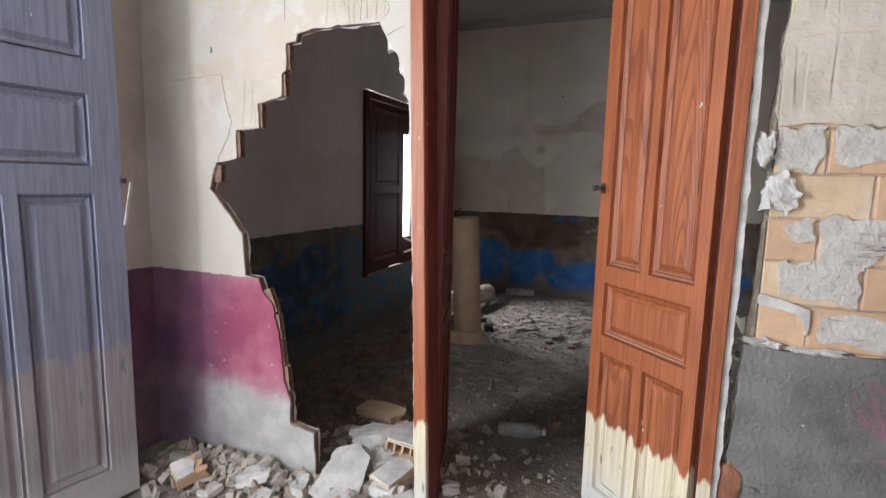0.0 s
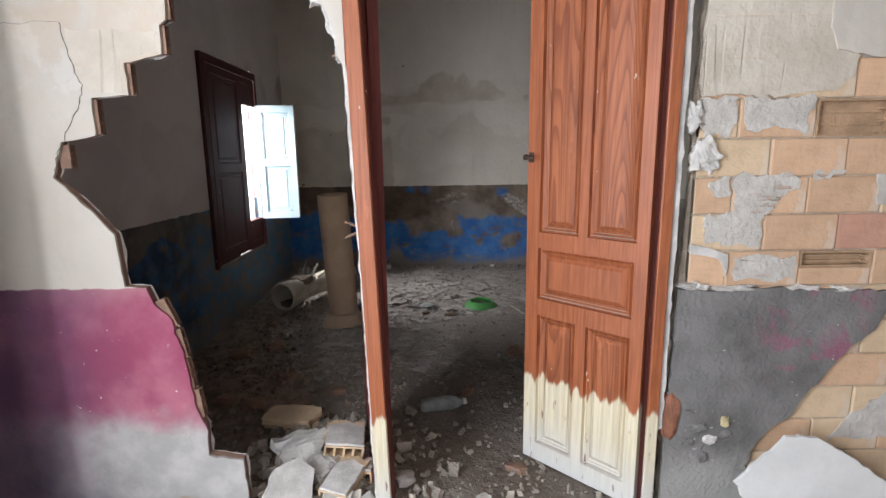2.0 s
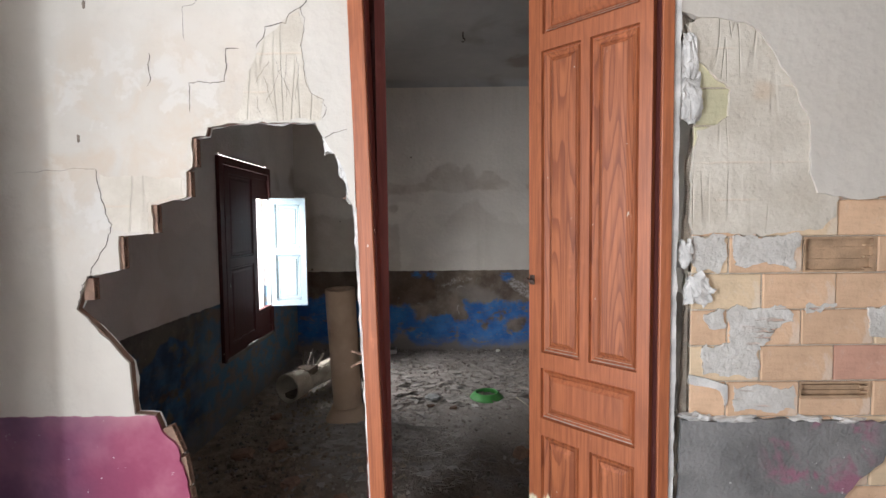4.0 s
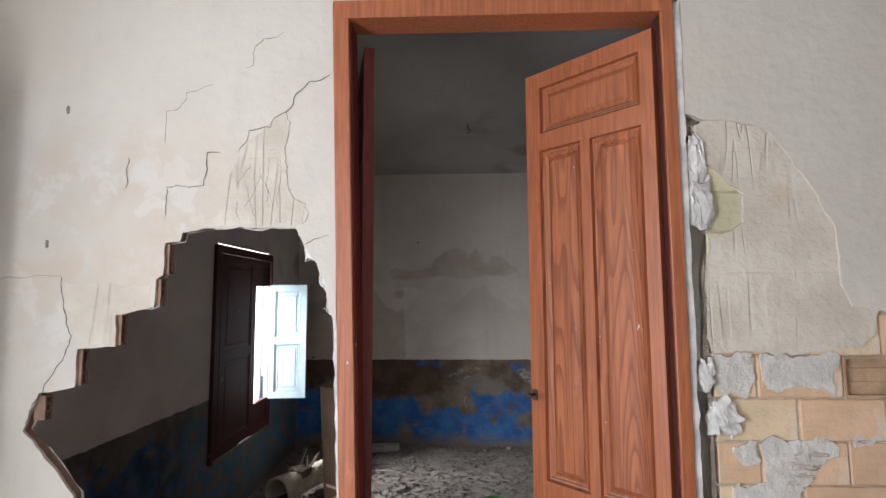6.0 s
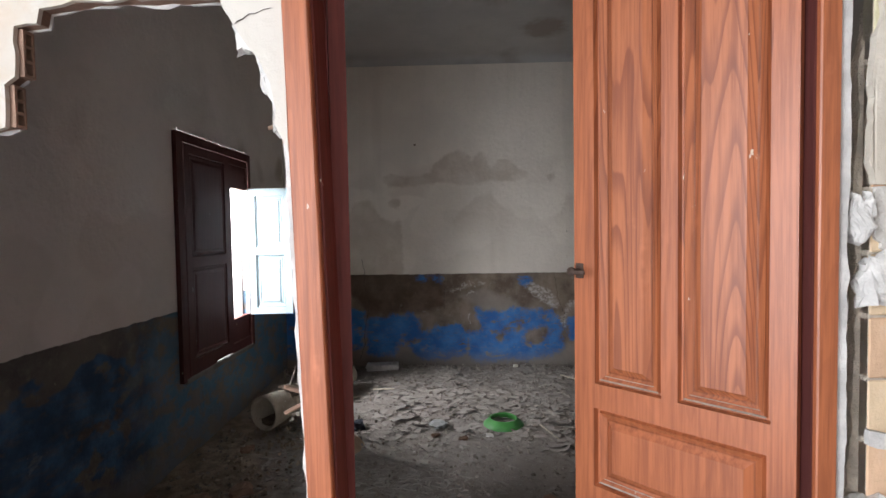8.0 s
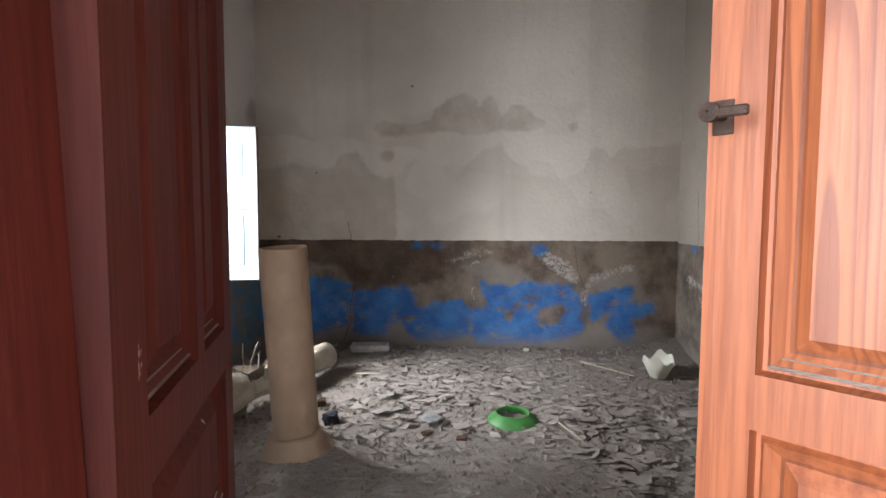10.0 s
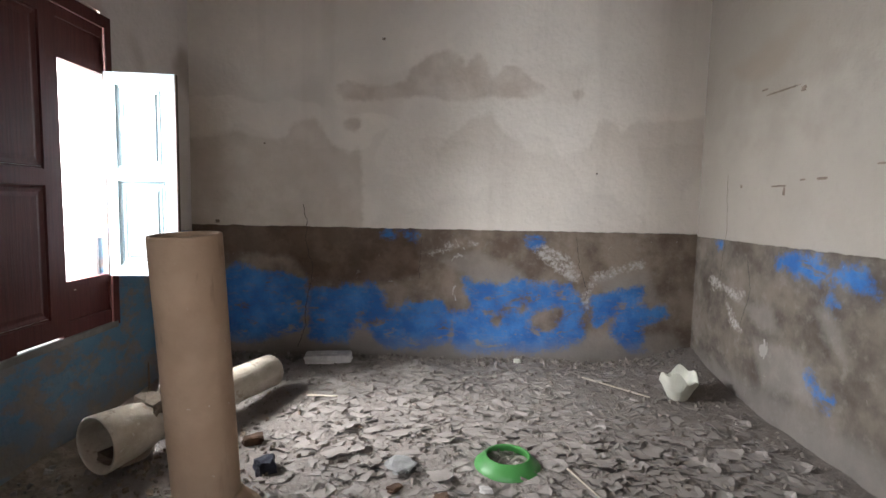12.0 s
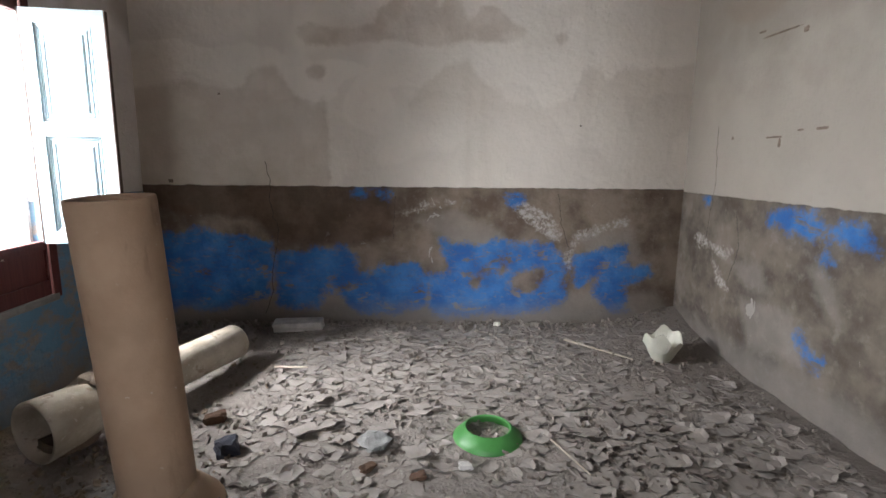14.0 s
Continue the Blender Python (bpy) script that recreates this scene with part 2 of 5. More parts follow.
    if not own and not strip:
        # Dado coloured lighter toward the window, for the light bounced below the sill.
        cement = k.mix(k.step(k.jitter(k.jitter(k.y, 2, 0.6), 9, 0.2), 3.15, 3.75, 0, 0.7), cement, k.mix(k.step(k.noise(5, 5, 0.65, k.scaled(1, 1, 1.6)), 0.43, 0.55), (0.29, 0.255, 0.215), (0.14, 0.28, 0.41)))
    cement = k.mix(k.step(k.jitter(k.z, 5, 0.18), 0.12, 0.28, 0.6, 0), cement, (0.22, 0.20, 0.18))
    low = k.step(k.jitter(k.z, 12, 0.022), dado - 0.003, dado + 0.003, 1, 0)
    c = k.mix(low, c, cement)
    h = k.do("ADD", k.noise(28, 6), k.do("MULTIPLY", k.step(k.jitter(k.z, 12, 0.022), dado - 0.003, dado + 0.003), 1.5))
    h = k.do("ADD", h, k.do("MULTIPLY", low, k.noise(7, 5)))
    h = k.do("ADD", h, k.do("MULTIPLY", m, 0.35))
    return k.done(c, 0.93, h, 0.006)


def floor_dirt():
    k = Mat("dusty_dirt_floor")
    c = k.mix(k.step(k.noise(1.6, 5), 0.35, 0.7), (0.22, 0.18, 0.15), (0.36, 0.32, 0.285))
    far = k.step(k.jitter(k.y, 1.4, 1.2), 2.9, 3.7)
    c = k.mix(k.do("MULTIPLY", far, 0.75), c, (0.295, 0.263, 0.238))
    c = k.mix(k.step(k.noise(24, 6), 0.5, 0.78, 0, 0.45), c, (0.15, 0.125, 0.108))
    c = k.mix(k.step(k.noise(60, 4), 0.62, 0.7, 0, 0.6), c, (0.48, 0.45, 0.42))
    side = k.do("ADD", k.x, k.do("MULTIPLY", k.do("SUBTRACT", k.y, 2.2), 0.47))
    side = k.step(k.jitter(k.jitter(side, 1.8, 0.55), 9, 0.2), -1.15, -0.80, 0.88, 0)
    c = k.mix(k.do("MULTIPLY", side, k.step(k.y, 1.72, 1.95)), c, k.mix(k.step(k.noise(12, 5), 0.35, 0.7), (0.19, 0.138, 0.100), (0.36, 0.275, 0.205)))
    mud = k.do("MULTIPLY", k.step(k.jitter(k.y, 2.5, 0.6), 2.2, 2.75, 1, 0), k.step(k.jitter(k.y, 4, 0.2), 1.75, 1.95))
    c = k.mix(k.do("MULTIPLY", mud, 0.35), c, (0.20, 0.155, 0.12))
    # Floor colour lowered toward the right, where it renders too bright.
    c = k.mix(k.step(k.jitter(k.x, 2, 0.5), 0.5, 1.2, 0, 0.55), c, (0.20, 0.175, 0.155))
    return k.done(c, 0.97, k.do("ADD", k.noise(70, 6), k.do("MULTIPLY", k.noise(18, 5), 2)), 0.018, 0.15)


FRONT = front_plaster()
# Upper tones offset uneven window light: back and left raised, right lowered.
BACK = back_room_plaster("back_wall_plaster", 0.62, 0.40, tone=(0.82, 0.75, 0.67), own=True)
# Dado is dark blue itself, set darker still for the unlit window wall.
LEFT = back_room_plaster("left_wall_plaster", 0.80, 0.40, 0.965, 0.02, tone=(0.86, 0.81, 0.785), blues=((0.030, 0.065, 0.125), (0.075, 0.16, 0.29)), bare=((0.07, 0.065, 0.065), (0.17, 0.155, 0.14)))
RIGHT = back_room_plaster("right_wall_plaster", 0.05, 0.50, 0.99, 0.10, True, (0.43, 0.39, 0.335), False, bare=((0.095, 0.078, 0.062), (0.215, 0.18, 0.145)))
DIRT = floor_dirt()
KT = Mat("grey_ceiling_plaster")
ct = KT.mix(KT.step(KT.noise(1.2, 4), 0.3, 0.7), (0.44, 0.43, 0.415), (0.54, 0.525, 0.50))
ct = KT.mix(KT.step(KT.noise(1.1, 3, 0.5, None, 0.6), 0.55, 0.72, 0, 0.5), ct, (0.26, 0.21, 0.17))
spot_d = KT.do("SQRT", KT.do("ADD", KT.do("POWER", KT.do("SUBTRACT", KT.x, 0.28), 2.0), KT.do("POWER", KT.do("SUBTRACT", KT.y, 5.05), 2.0)))
ct = KT.mix(KT.step(KT.jitter(KT.jitter(spot_d, 3, 0.3), 12, 0.1), 0.10, 0.24, 0.6, 0), ct, (0.27, 0.20, 0.145))
CEIL = KT.done(ct, 0.95, KT.noise(20, 5), 0.004)


def clay(name, color):
    """Fired clay block with dust and lime left on it; each block has its own tone."""
    k = Mat(name)
    c = k.mix(k.step(k.noise(9, 5), 0.3, 0.7), tuple(q * 0.85 for q in color), color)
    c = k.mix(1.0, c, k.mix(k.random(), (0.88, 0.86, 0.84), (1.05, 1.03, 1.01)), "MULTIPLY")
    c = k.mix(k.step(k.noise(7, 5, 0.7, None, 0.4), 0.55, 0.70, 0, 0.45), c, (0.70, 0.62, 0.53))
    c = k.mix(k.step(k.noise(60, 3), 0.62, 0.72, 0, 0.5), c, tuple(q * 0.6 for q in color))
    return k.done(c, 0.92, k.do("ADD", k.noise(50, 5), k.noise(8, 3)), 0.004)


CLAY = clay("terracotta_block", (0.70, 0.47, 0.31))
CLAY_PALE = clay("yellowish_block", (0.72, 0.55, 0.37))
CLAY_DARK = plain("terracotta_core", (0.29, 0.18, 0.13), 0.25, 20)
MORTAR = plain("lime_mortar", (0.60, 0.51, 0.41), 0.25, 18, depth=0.012)
CEMENT = plain("grey_cement_render", (0.215, 0.205, 0.195), 0.30, 5, depth=0.006)
GYPSUM = plain("broken_gypsum", (0.62, 0.59, 0.555), 0.28, 11, depth=0.003)
CHUNK = plain("dusty_rubble", (0.58, 0.515, 0.44), 0.28, 12, depth=0.010, per="island")
CLAY_GREEN = clay("greenish_block", (0.56, 0.52, 0.35))
CLAY_RED = clay("pinkish_block", (0.60, 0.34, 0.25))
# Darker than block faces: recess shade put in colour, as the partition is thin.
CLAY_OPEN = plain("darkened_block_inside", (0.44, 0.29, 0.18), 0.25, 14)
CRACK = plain("crack_shadow_gap", (0.075, 0.060, 0.05), 0.2, 30)
IRON = plain("rusted_iron", (0.10, 0.065, 0.05), 0.4, 40, 0.6, 0.002, 0.5, 0.6)
KP = Mat("tan_pipe_clay")
cp = KP.mix(KP.step(KP.noise(4, 5), 0.3, 0.7), (0.40, 0.265, 0.175), (0.50, 0.345, 0.235))
cp = KP.mix(KP.step(KP.noise(9, 4, 0.6, KP.scaled(1, 1, 0.3)), 0.60, 0.68, 0, 0.5), cp, (0.25, 0.15, 0.10))
cp = KP.mix(KP.step(KP.noise(30, 3), 0.70, 0.74, 0, 0.7), cp, (0.60, 0.50, 0.40))
cp = KP.mix(KP.step(KP.jitter(KP.z, 7, 0.2), 0.10, 0.30, 0.5, 0), cp, (0.33, 0.235, 0.165))
PIPE = KP.done(cp, 0.8, KP.noise(50, 5), 0.002)
KQ = Mat("pale_pipe_clay")
cq = KQ.mix(KQ.step(KQ.noise(7, 5), 0.3, 0.7), (0.38, 0.325, 0.25), (0.57, 0.52, 0.43))
cq = KQ.mix(KQ.step(KQ.noise(11, 4, 0.65), 0.58, 0.66, 0, 0.6), cq, (0.24, 0.17, 0.115))
cq = KQ.mix(KQ.step(KQ.noise(45, 3), 0.64, 0.70, 0, 0.5), cq, (0.66, 0.62, 0.54))
PIPE_PALE = KQ.done(cq, 0.8, KQ.noise(50, 5), 0.003)
PIPE_MUD = plain("dried_mud_in_pipe", (0.15, 0.115, 0.085), 0.35, 18, 0.95, 0.006)
GREEN = plain("green_plastic", (0.060, 0.235, 0.055), 0.15, 9, 0.45, 0.0008, 0.5)
CERAMIC = plain("cream_glazed_ceramic", (0.66, 0.65, 0.55), 0.12, 8, 0.4, 0.001, 0.5)
WHITE_PAINT = plain("pale_blue_shutter_paint", (0.43, 0.54, 0.58), 0.10, 6, 0.55, 0.001)
FLAKE = plain("dried_mud_flake", (0.315, 0.281, 0.254), 0.25, 5, 0.95, 0.006)
OUTSIDE = plain("sunlit_dry_ground", (0.42, 0.38, 0.32), 0.2, 2)


# ---- mesh helpers ----
def thing(name, at, label, category, group="", kind=""):
    ob = new(name)
    ob.location = at
    return tagged(ob, label, category, group, kind)


def mesh(name, bm, material):
    me = bpy.data.meshes.new(name)
    bmesh.ops.recalc_face_normals(bm, faces=bm.faces)
    bm.to_mesh(me)
    bm.free()
    me.materials.append(material)
    return me


def part(name, bm, material, parent, label="", smooth=False):
    me = bm if isinstance(bm, bpy.types.Mesh) else mesh(name, bm, material)
    if smooth:
        me.polygons.foreach_set("use_smooth", [True] * len(me.polygons))
    ob = new(name, me)
    ob.parent = parent
    return tagged(ob, label)


def solid(name, bm, material, label="", category="", kind="structure", smooth=False):
    me = mesh(name, bm, material)
    if smooth:
        me.polygons.foreach_set("use_smooth", [True] * len(me.polygons))
    return tagged(new(name, me), label, category, "", kind)


def box(bm, x0, x1, y0, y1, z0, z1, bevel=0.0):
    made = bmesh.ops.create_cube(bm, size=1, matrix=Matrix.Translation(((x0 + x1) / 2, (y0 + y1) / 2, (z0 + z1) / 2)) @ Matrix.Diagonal((x1 - x0, y1 - y0, z1 - z0, 1)))
    if bevel:
        edges = list({e for v in made["verts"] for e in v.link_edges})
        bmesh.ops.bevel(bm, geom=edges, offset=bevel, segments=1, affect="EDGES", profile=0.5)
    return bm


def cube(*a, bevel=0.0):
    return box(bmesh.new(), *a, bevel=bevel)


def ragged(points, amount=0.008, step=0.03, seed=0, closed=True, keep=lambda a, b: False):
    """A broken outline: the sides of a polygon cut up and shaken."""
    out = []
    pairs = list(zip(points, points[1:] + points[:1])) if closed else list(zip(points, points[1:]))
    for a, b in pairs:
        n = 1 if keep(a, b) else max(1, int(math.dist(a, b) / step))
        for i in range(n):
            u, w = a[0] + (b[0] - a[0]) * i / n, a[1] + (b[1] - a[1]) * i / n
            if n > 1 and i:
                v = Vector((u * 23 + seed * 7.3, w * 23, seed * 3.1))
                u += amount * (noise.noise(v) * 1.3 + noise.noise(v * 3.1) * 0.7)
                w += amount * (noise.noise(v + Vector((9, 4, 2))) * 1.3 + noise.noise(v * 3.1 + Vector((1, 5, 3))) * 0.7)
            out.append((u, w))
    return out


def slab(outline, y0, y1):
    """A plate in the x-z plane with that outline, from y0 to y1."""
    bm = bmesh.new()
    front = [bm.verts.new((u, y0, w)) for u, w in outline]
    back = [bm.verts.new((u, y1, w)) for u, w in outline]
    n = len(outline)
    from mathutils.geometry import tessellate_polygon
    for a, b, c in tessellate_polygon([[Vector((u, w, 0)) for u, w in outline]]):
        bm.faces.new((front[a], front[b], front[c]))
        bm.faces.new((back[c], back[b], back[a]))
    for i in range(n):
        bm.faces.new((front[i], front[(i + 1) % n], back[(i + 1) % n], back[i]))
    return bm


def lathe(profile, n=40, jag=None):
    """Turned body round z: rows of (radius, z); jag shakes the top row."""
    bm = bmesh.new()
    rows = []
    for r, z in profile:
        rows.append([bm.verts.new((r * math.cos(2 * math.pi * i / n), r * math.sin(2 * math.pi * i / n), z + (jag(i / n) if jag and z > 0.08 else 0))) for i in range(n)])
    for a, b in zip(rows, rows[1:]):
        for i in range(n):
            bm.faces.new((a[i], a[(i + 1) % n], b[(i + 1) % n], b[i]))
    return bm


def chunk(sx, sy, sz, seed, flat=0.18):
    """A broken lump: a cut-up box with knocked-off corners."""
    rnd = random.Random(seed)
    bm = bmesh.new()
    bmesh.ops.create_cube(bm, size=1)
    bmesh.ops.subdivide_edges(bm, edges=bm.edges[:], cuts=3, use_grid_fill=True)
    ball = min(0.55, flat * 2.2) if min(sx, sy, sz) > 0.01 else 0.1
    for v in bm.verts:
        v.co = v.co.lerp(v.co.normalized() * 0.55, ball)
        n = noise.noise_vector(v.co * 2.1 + Vector((seed * 1.7, seed * 0.9, seed)))
        n += noise.noise_vector(v.co * 5.3 + Vector((seed, 2, seed * 0.3))) * 0.45
        v.co += n * flat + Vector([rnd.uniform(-0.02, 0.02) for _ in range(3)])
        v.co = Vector((v.co.x * sx, v.co.y * sy, v.co.z * sz))
    return bm


def hollow_block(length, depth, height, nx, nz, web=0.008):
    """A hollow clay block along x, with nx by nz cells open at its ends."""
    def cuts(size, n):
        cell = (size - web * (n + 1)) / n
        return [q for i in range(n + 1) for q in ((web + cell) * i, (web + cell) * i + web)]

    ys, zs = cuts(depth, nx), cuts(height, nz)
    full = lambda i, j: 0 <= i < len(ys) - 1 and 0 <= j < len(zs) - 1 and not (i % 2 and j % 2)
    bm = bmesh.new()
    vert = {}

    def v(x, i, j):
        if (x, i, j) not in vert:
            vert[x, i, j] = bm.verts.new((x, ys[i], zs[j]))
        return vert[x, i, j]

    for i in range(len(ys) - 1):
        for j in range(len(zs) - 1):
            if not full(i, j):
                continue
            for x in (0.0, length):
                bm.faces.new((v(x, i, j), v(x, i + 1, j), v(x, i + 1, j + 1), v(x, i, j + 1)))
            for di, dj, p, q in ((-1, 0, (i, j), (i, j + 1)), (1, 0, (i + 1, j), (i + 1, j + 1)), (0, -1, (i, j), (i + 1, j)), (0, 1, (i, j + 1), (i + 1, j + 1))):
                if not full(i + di, j + dj):
                    bm.faces.new((v(0.0, *p), v(0.0, *q), v(length, *q), v(length, *p)))
    return bm


def ground_z(x, y):
    """Height of the littered floor."""
    z = 0.022 + 0.065 * min(1, max(0, (y - 4.0) / 1.6)) ** 1.5
    z += 0.13 * math.exp(-((x - 1.35) ** 2 + (y - 5.75) ** 2) / 0.10)
    z += 0.05 * math.exp(-((x + 0.95) ** 2 / 0.18 + (y - 1.95) ** 2 / 0.20))
    z += 0.05 * math.exp(-((x + 1.7) ** 2 / 0.10 + (y - 1.62) ** 2 / 0.05))
    z += 0.035 * math.exp(-((x + 1.276) ** 2 + (y - 3.89) ** 2) / 0.05)
    return z + 0.020 * noise.fractal(Vector((x * 2.2, y * 2.2, 0)), 0.8, 2.1, 5)


# ---- the setting ----
def grid_floor():
    bm = bmesh.new()
    xs = [-2.3 + 0.05 * i for i in range(76)]
    ys = [1.55 + 0.045 * i for i in range(94)]
    rows = [[bm.verts.new((x, y, ground_z(x, y))) for x in xs] for y in ys]
    for a, b in zip(rows, rows[1:]):
        for i in range(len(xs) - 1):
            bm.faces.new((a[i], a[i + 1], b[i + 1], b[i]))
    return bm


solid("floor", grid_floor(), DIRT, "dusty littered dirt-covered floor of the back room", "floor", smooth=True)
fr = bmesh.new()
fxs, fys = [-2.7 + 0.1 * i for i in range(54)], [-2.9 + 0.08 * i for i in range(57)]
rows = [[fr.verts.new((x, y, ground_z(x, y) - 0.012)) for x in fxs] for y in fys]
for a, b in zip(rows, rows[1:]):
    for i in range(len(fxs) - 1):
        fr.faces.new((a[i], a[i + 1], b[i + 1], b[i]))
solid("floor_front", fr, DIRT, "dusty dirt-covered floor of the front room", "floor", smooth=True)
solid("ground", cube(-60, 60, -60, 60, -0.6, -0.25), OUTSIDE, "dry pale ground outside the house", "ground")

HIGH = 3.12


def spot(x, z, r):
    return [(x + r * math.cos(a * 0.6283), z + r * 0.8 * math.sin(a * 0.6283)) for a in range(10)]


def inside(p, shapes):
    """How far each point lies inside the nearest of the outlines (minus: outside)."""
    best = np.full(len(p), -0.25)
    for shape in shapes:
        q = np.array(shape)
        near, odd = np.full(len(p), 9.0), np.zeros(len(p), bool)
        for a, b in zip(q, np.roll(q, -1, 0)):
            d = b - a
            t = np.clip(((p - a) @ d) / (d @ d), 0, 1)
            near = np.minimum(near, np.linalg.norm(p - a - t[:, None] * d, axis=1))
            if a[1] != b[1]:
                odd ^= ((a[1] > p[:, 1]) != (b[1] > p[:, 1])) & (p[:, 0] < a[0] + (p[:, 1] - a[1]) * d[0] / d[1])
        best = np.maximum(best, np.where(odd, near, -near))
    return np.minimum(best, 0.25)


def field_wall(name, axis, face, back, u0, u1, material, shapes, label):
    """A thick wall whose room face is a fine net that carries the outlines of its stains and paint."""
    step, z0, z1 = 0.025, -0.25, HIGH + 0.2
    nu, nz = int((u1 - u0) / step), int((z1 - z0) / step)
    bm = bmesh.new()
    at = lambda u, d, z: (u, d, z) if axis == "y" else (d, u, z)
    rows = [[bm.verts.new(at(u0 + (u1 - u0) * i / nu, face, z0 + (z1 - z0) * j / nz)) for i in range(nu + 1)] for j in range(nz + 1)]
    for a, b in zip(rows, rows[1:]):
        for i in range(nu):
            bm.faces.new((a[i], a[i + 1], b[i + 1], b[i]))
    far = [bm.verts.new(at(u, back, z)) for u, z in ((u0, z0), (u1, z0), (u1, z1), (u0, z1))]
    bm.faces.new(far)
    left, right = [r[0] for r in rows], [r[-1] for r in rows]
    bm.faces.new(rows[0] + [far[1], far[0]])
    bm.faces.new(rows[-1] + [far[2], far[3]])
    bm.faces.new(left + [far[3], far[0]])
    bm.faces.new(right + [far[2], far[1]])
    ob = solid(name, bm, material, label, "wall")
    co = np.empty(len(ob.data.vertices) * 3)
    ob.data.vertices.foreach_get("co", co)
    p = co.reshape(-1, 3)[:, (0, 2) if axis == "y" else (1, 2)]
    for key, outlines in shapes.items():
        value = inside(p, outlines)
        if key == "blue" and "holes" in shapes:
            value = np.minimum(value, -inside(p, shapes["holes"]))
        layer = ob.data.attributes.new(key, "FLOAT", "POINT")
        layer.data.foreach_set("value", value)
    return ob


BACK_SHAPES = {
    "blue": [
        [(-2.46, 0.81), (-1.94, 0.70), (-1.80, 0.68), (-1.62, 0.68), (-1.42, 0.64), (-1.40, 0.49), (-1.43, 0.28), (-1.63, 0.20), (-1.95, 0.20), (-2.50, 0.17)],
        [(-1.38, 0.56), (-1.08, 0.61), (-0.92, 0.61), (-0.87, 0.50), (-0.88, 0.42), (-0.77, 0.42), (-0.68, 0.50), (-0.46, 0.52), (-0.42, 0.45), (-0.34, 0.43), (-0.37, 0.18), (-0.64, 0.14), (-0.86, 0.17), (-0.97, 0.30), (-1.08, 0.32), (-1.12, 0.21), (-1.30, 0.21), (-1.39, 0.22)],
        [(-0.31, 0.66), (-0.13, 0.64), (0.21, 0.65), (0.47, 0.62), (0.54, 0.45), (0.57, 0.26), (0.42, 0.16), (0.04, 0.15), (-0.26, 0.12), (-0.41, 0.18), (-0.38, 0.42), (-0.23, 0.43), (-0.29, 0.55)],
        [(0.61, 0.56), (0.77, 0.59), (0.87, 0.64), (0.96, 0.63), (0.95, 0.51), (1.13, 0.48), (1.17, 0.42), (1.02, 0.34), (0.99, 0.20), (0.88, 0.16), (0.76, 0.30), (0.79, 0.43), (0.64, 0.33)],
        [(-0.93, 0.99), (-0.82, 0.99), (-0.81, 0.94), (-0.90, 0.94)], [(-0.71, 0.99), (-0.61, 0.99), (-0.62, 0.89), (-0.69, 0.90)], spot(0.21, 0.93, 0.04)],
    "holes": [spot(-0.06, 0.37, 0.05), spot(0.27, 0.37, 0.10), spot(0.36, 0.42, 0.06), spot(0.12, 0.46, 0.04), spot(-1.04, 0.23, 0.08), spot(0.02, 0.48, 0.03)],
    "damp": [[(-1.21, 1.95), (-1.11, 2.00), (-0.97, 1.96), (-0.82, 1.99), (-0.73, 2.00), (-0.70, 2.09), (-0.59, 2.17), (-0.46, 2.23), (-0.33, 2.17), (-0.32, 2.12), (-0.28, 2.18), (-0.21, 2.20), (-0.18, 2.14), (-0.16, 2.02), (-0.10, 2.06), (-0.07, 2.13), (0.07, 2.11), (0.13, 2.03), (0.21, 2.00), (0.22, 1.95), (0.11, 1.91), (-0.17, 1.92), (-0.31, 1.88), (-0.52, 1.89), (-0.73, 1.90), (-0.94, 1.88), (-1.14, 1.87)], spot(0.45, 1.95, 0.05), spot(-1.09, 1.71, 0.06)],
    "tide": [[(-2.41, 1.60), (-2.07, 1.61), (-1.90, 1.64), (-1.77, 1.60), (-1.54, 1.61), (-1.49, 1.71), (-1.35, 1.75), (-1.28, 1.66), (-1.22, 1.56), (-1.11, 1.51), (-1.03, 1.57), (-1.01, 0.92), (-2.45, 0.92)]],
    "band": [[(-0.51, 1.55), (-0.41, 1.66), (-0.27, 1.76), (-0.15, 1.79), (-0.06, 1.69), (0.05, 1.64), (0.13, 1.55), (0.31, 1.51), (0.54, 1.58), (0.60, 1.76), (0.71, 1.77), (0.75, 1.68), (0.87, 1.77), (1.27, 1.80), (1.45, 1.82), (1.44, 1.15), (-0.51, 1.15)]],
    "pale": [[(0.18, 0.91), (0.23, 0.92), (0.35, 0.86), (0.46, 0.79), (0.52, 0.69), (0.51, 0.66), (0.39, 0.69), (0.31, 0.76), (0.22, 0.84)],
             [(0.57, 0.60), (0.60, 0.70), (0.73, 0.75), (0.87, 0.78), (0.97, 0.80), (0.95, 0.76), (0.77, 0.71), (0.66, 0.67), (0.59, 0.58), (0.57, 0.47), (0.54, 0.52)], [(-0.56, 0.83), (-0.40, 0.90), (-0.22, 0.91), (-0.38, 0.885), (-0.52, 0.82)]],
    "brown": [[(-2.30, 1.05), (-0.65, 1.05), (-0.61, 0.69), (-0.86, 0.61), (-1.40, 0.64), (-1.51, 0.78), (-2.3, 0.85)]],
    "lime": [[(-0.5, 0.80), (-0.2, 0.85), (0.1, 0.72), (0.2, 0.60), (-0.2, 0.62)], [(0.60, 0.70), (1.0, 0.75), (1.1, 0.5), (0.7, 0.55)], [(-2.2, 0.32), (-1.4, 0.32), (-0.3, 0.28), (1.2, 0.3), (1.3, 0.1), (-2.2, 0.1)]],
}
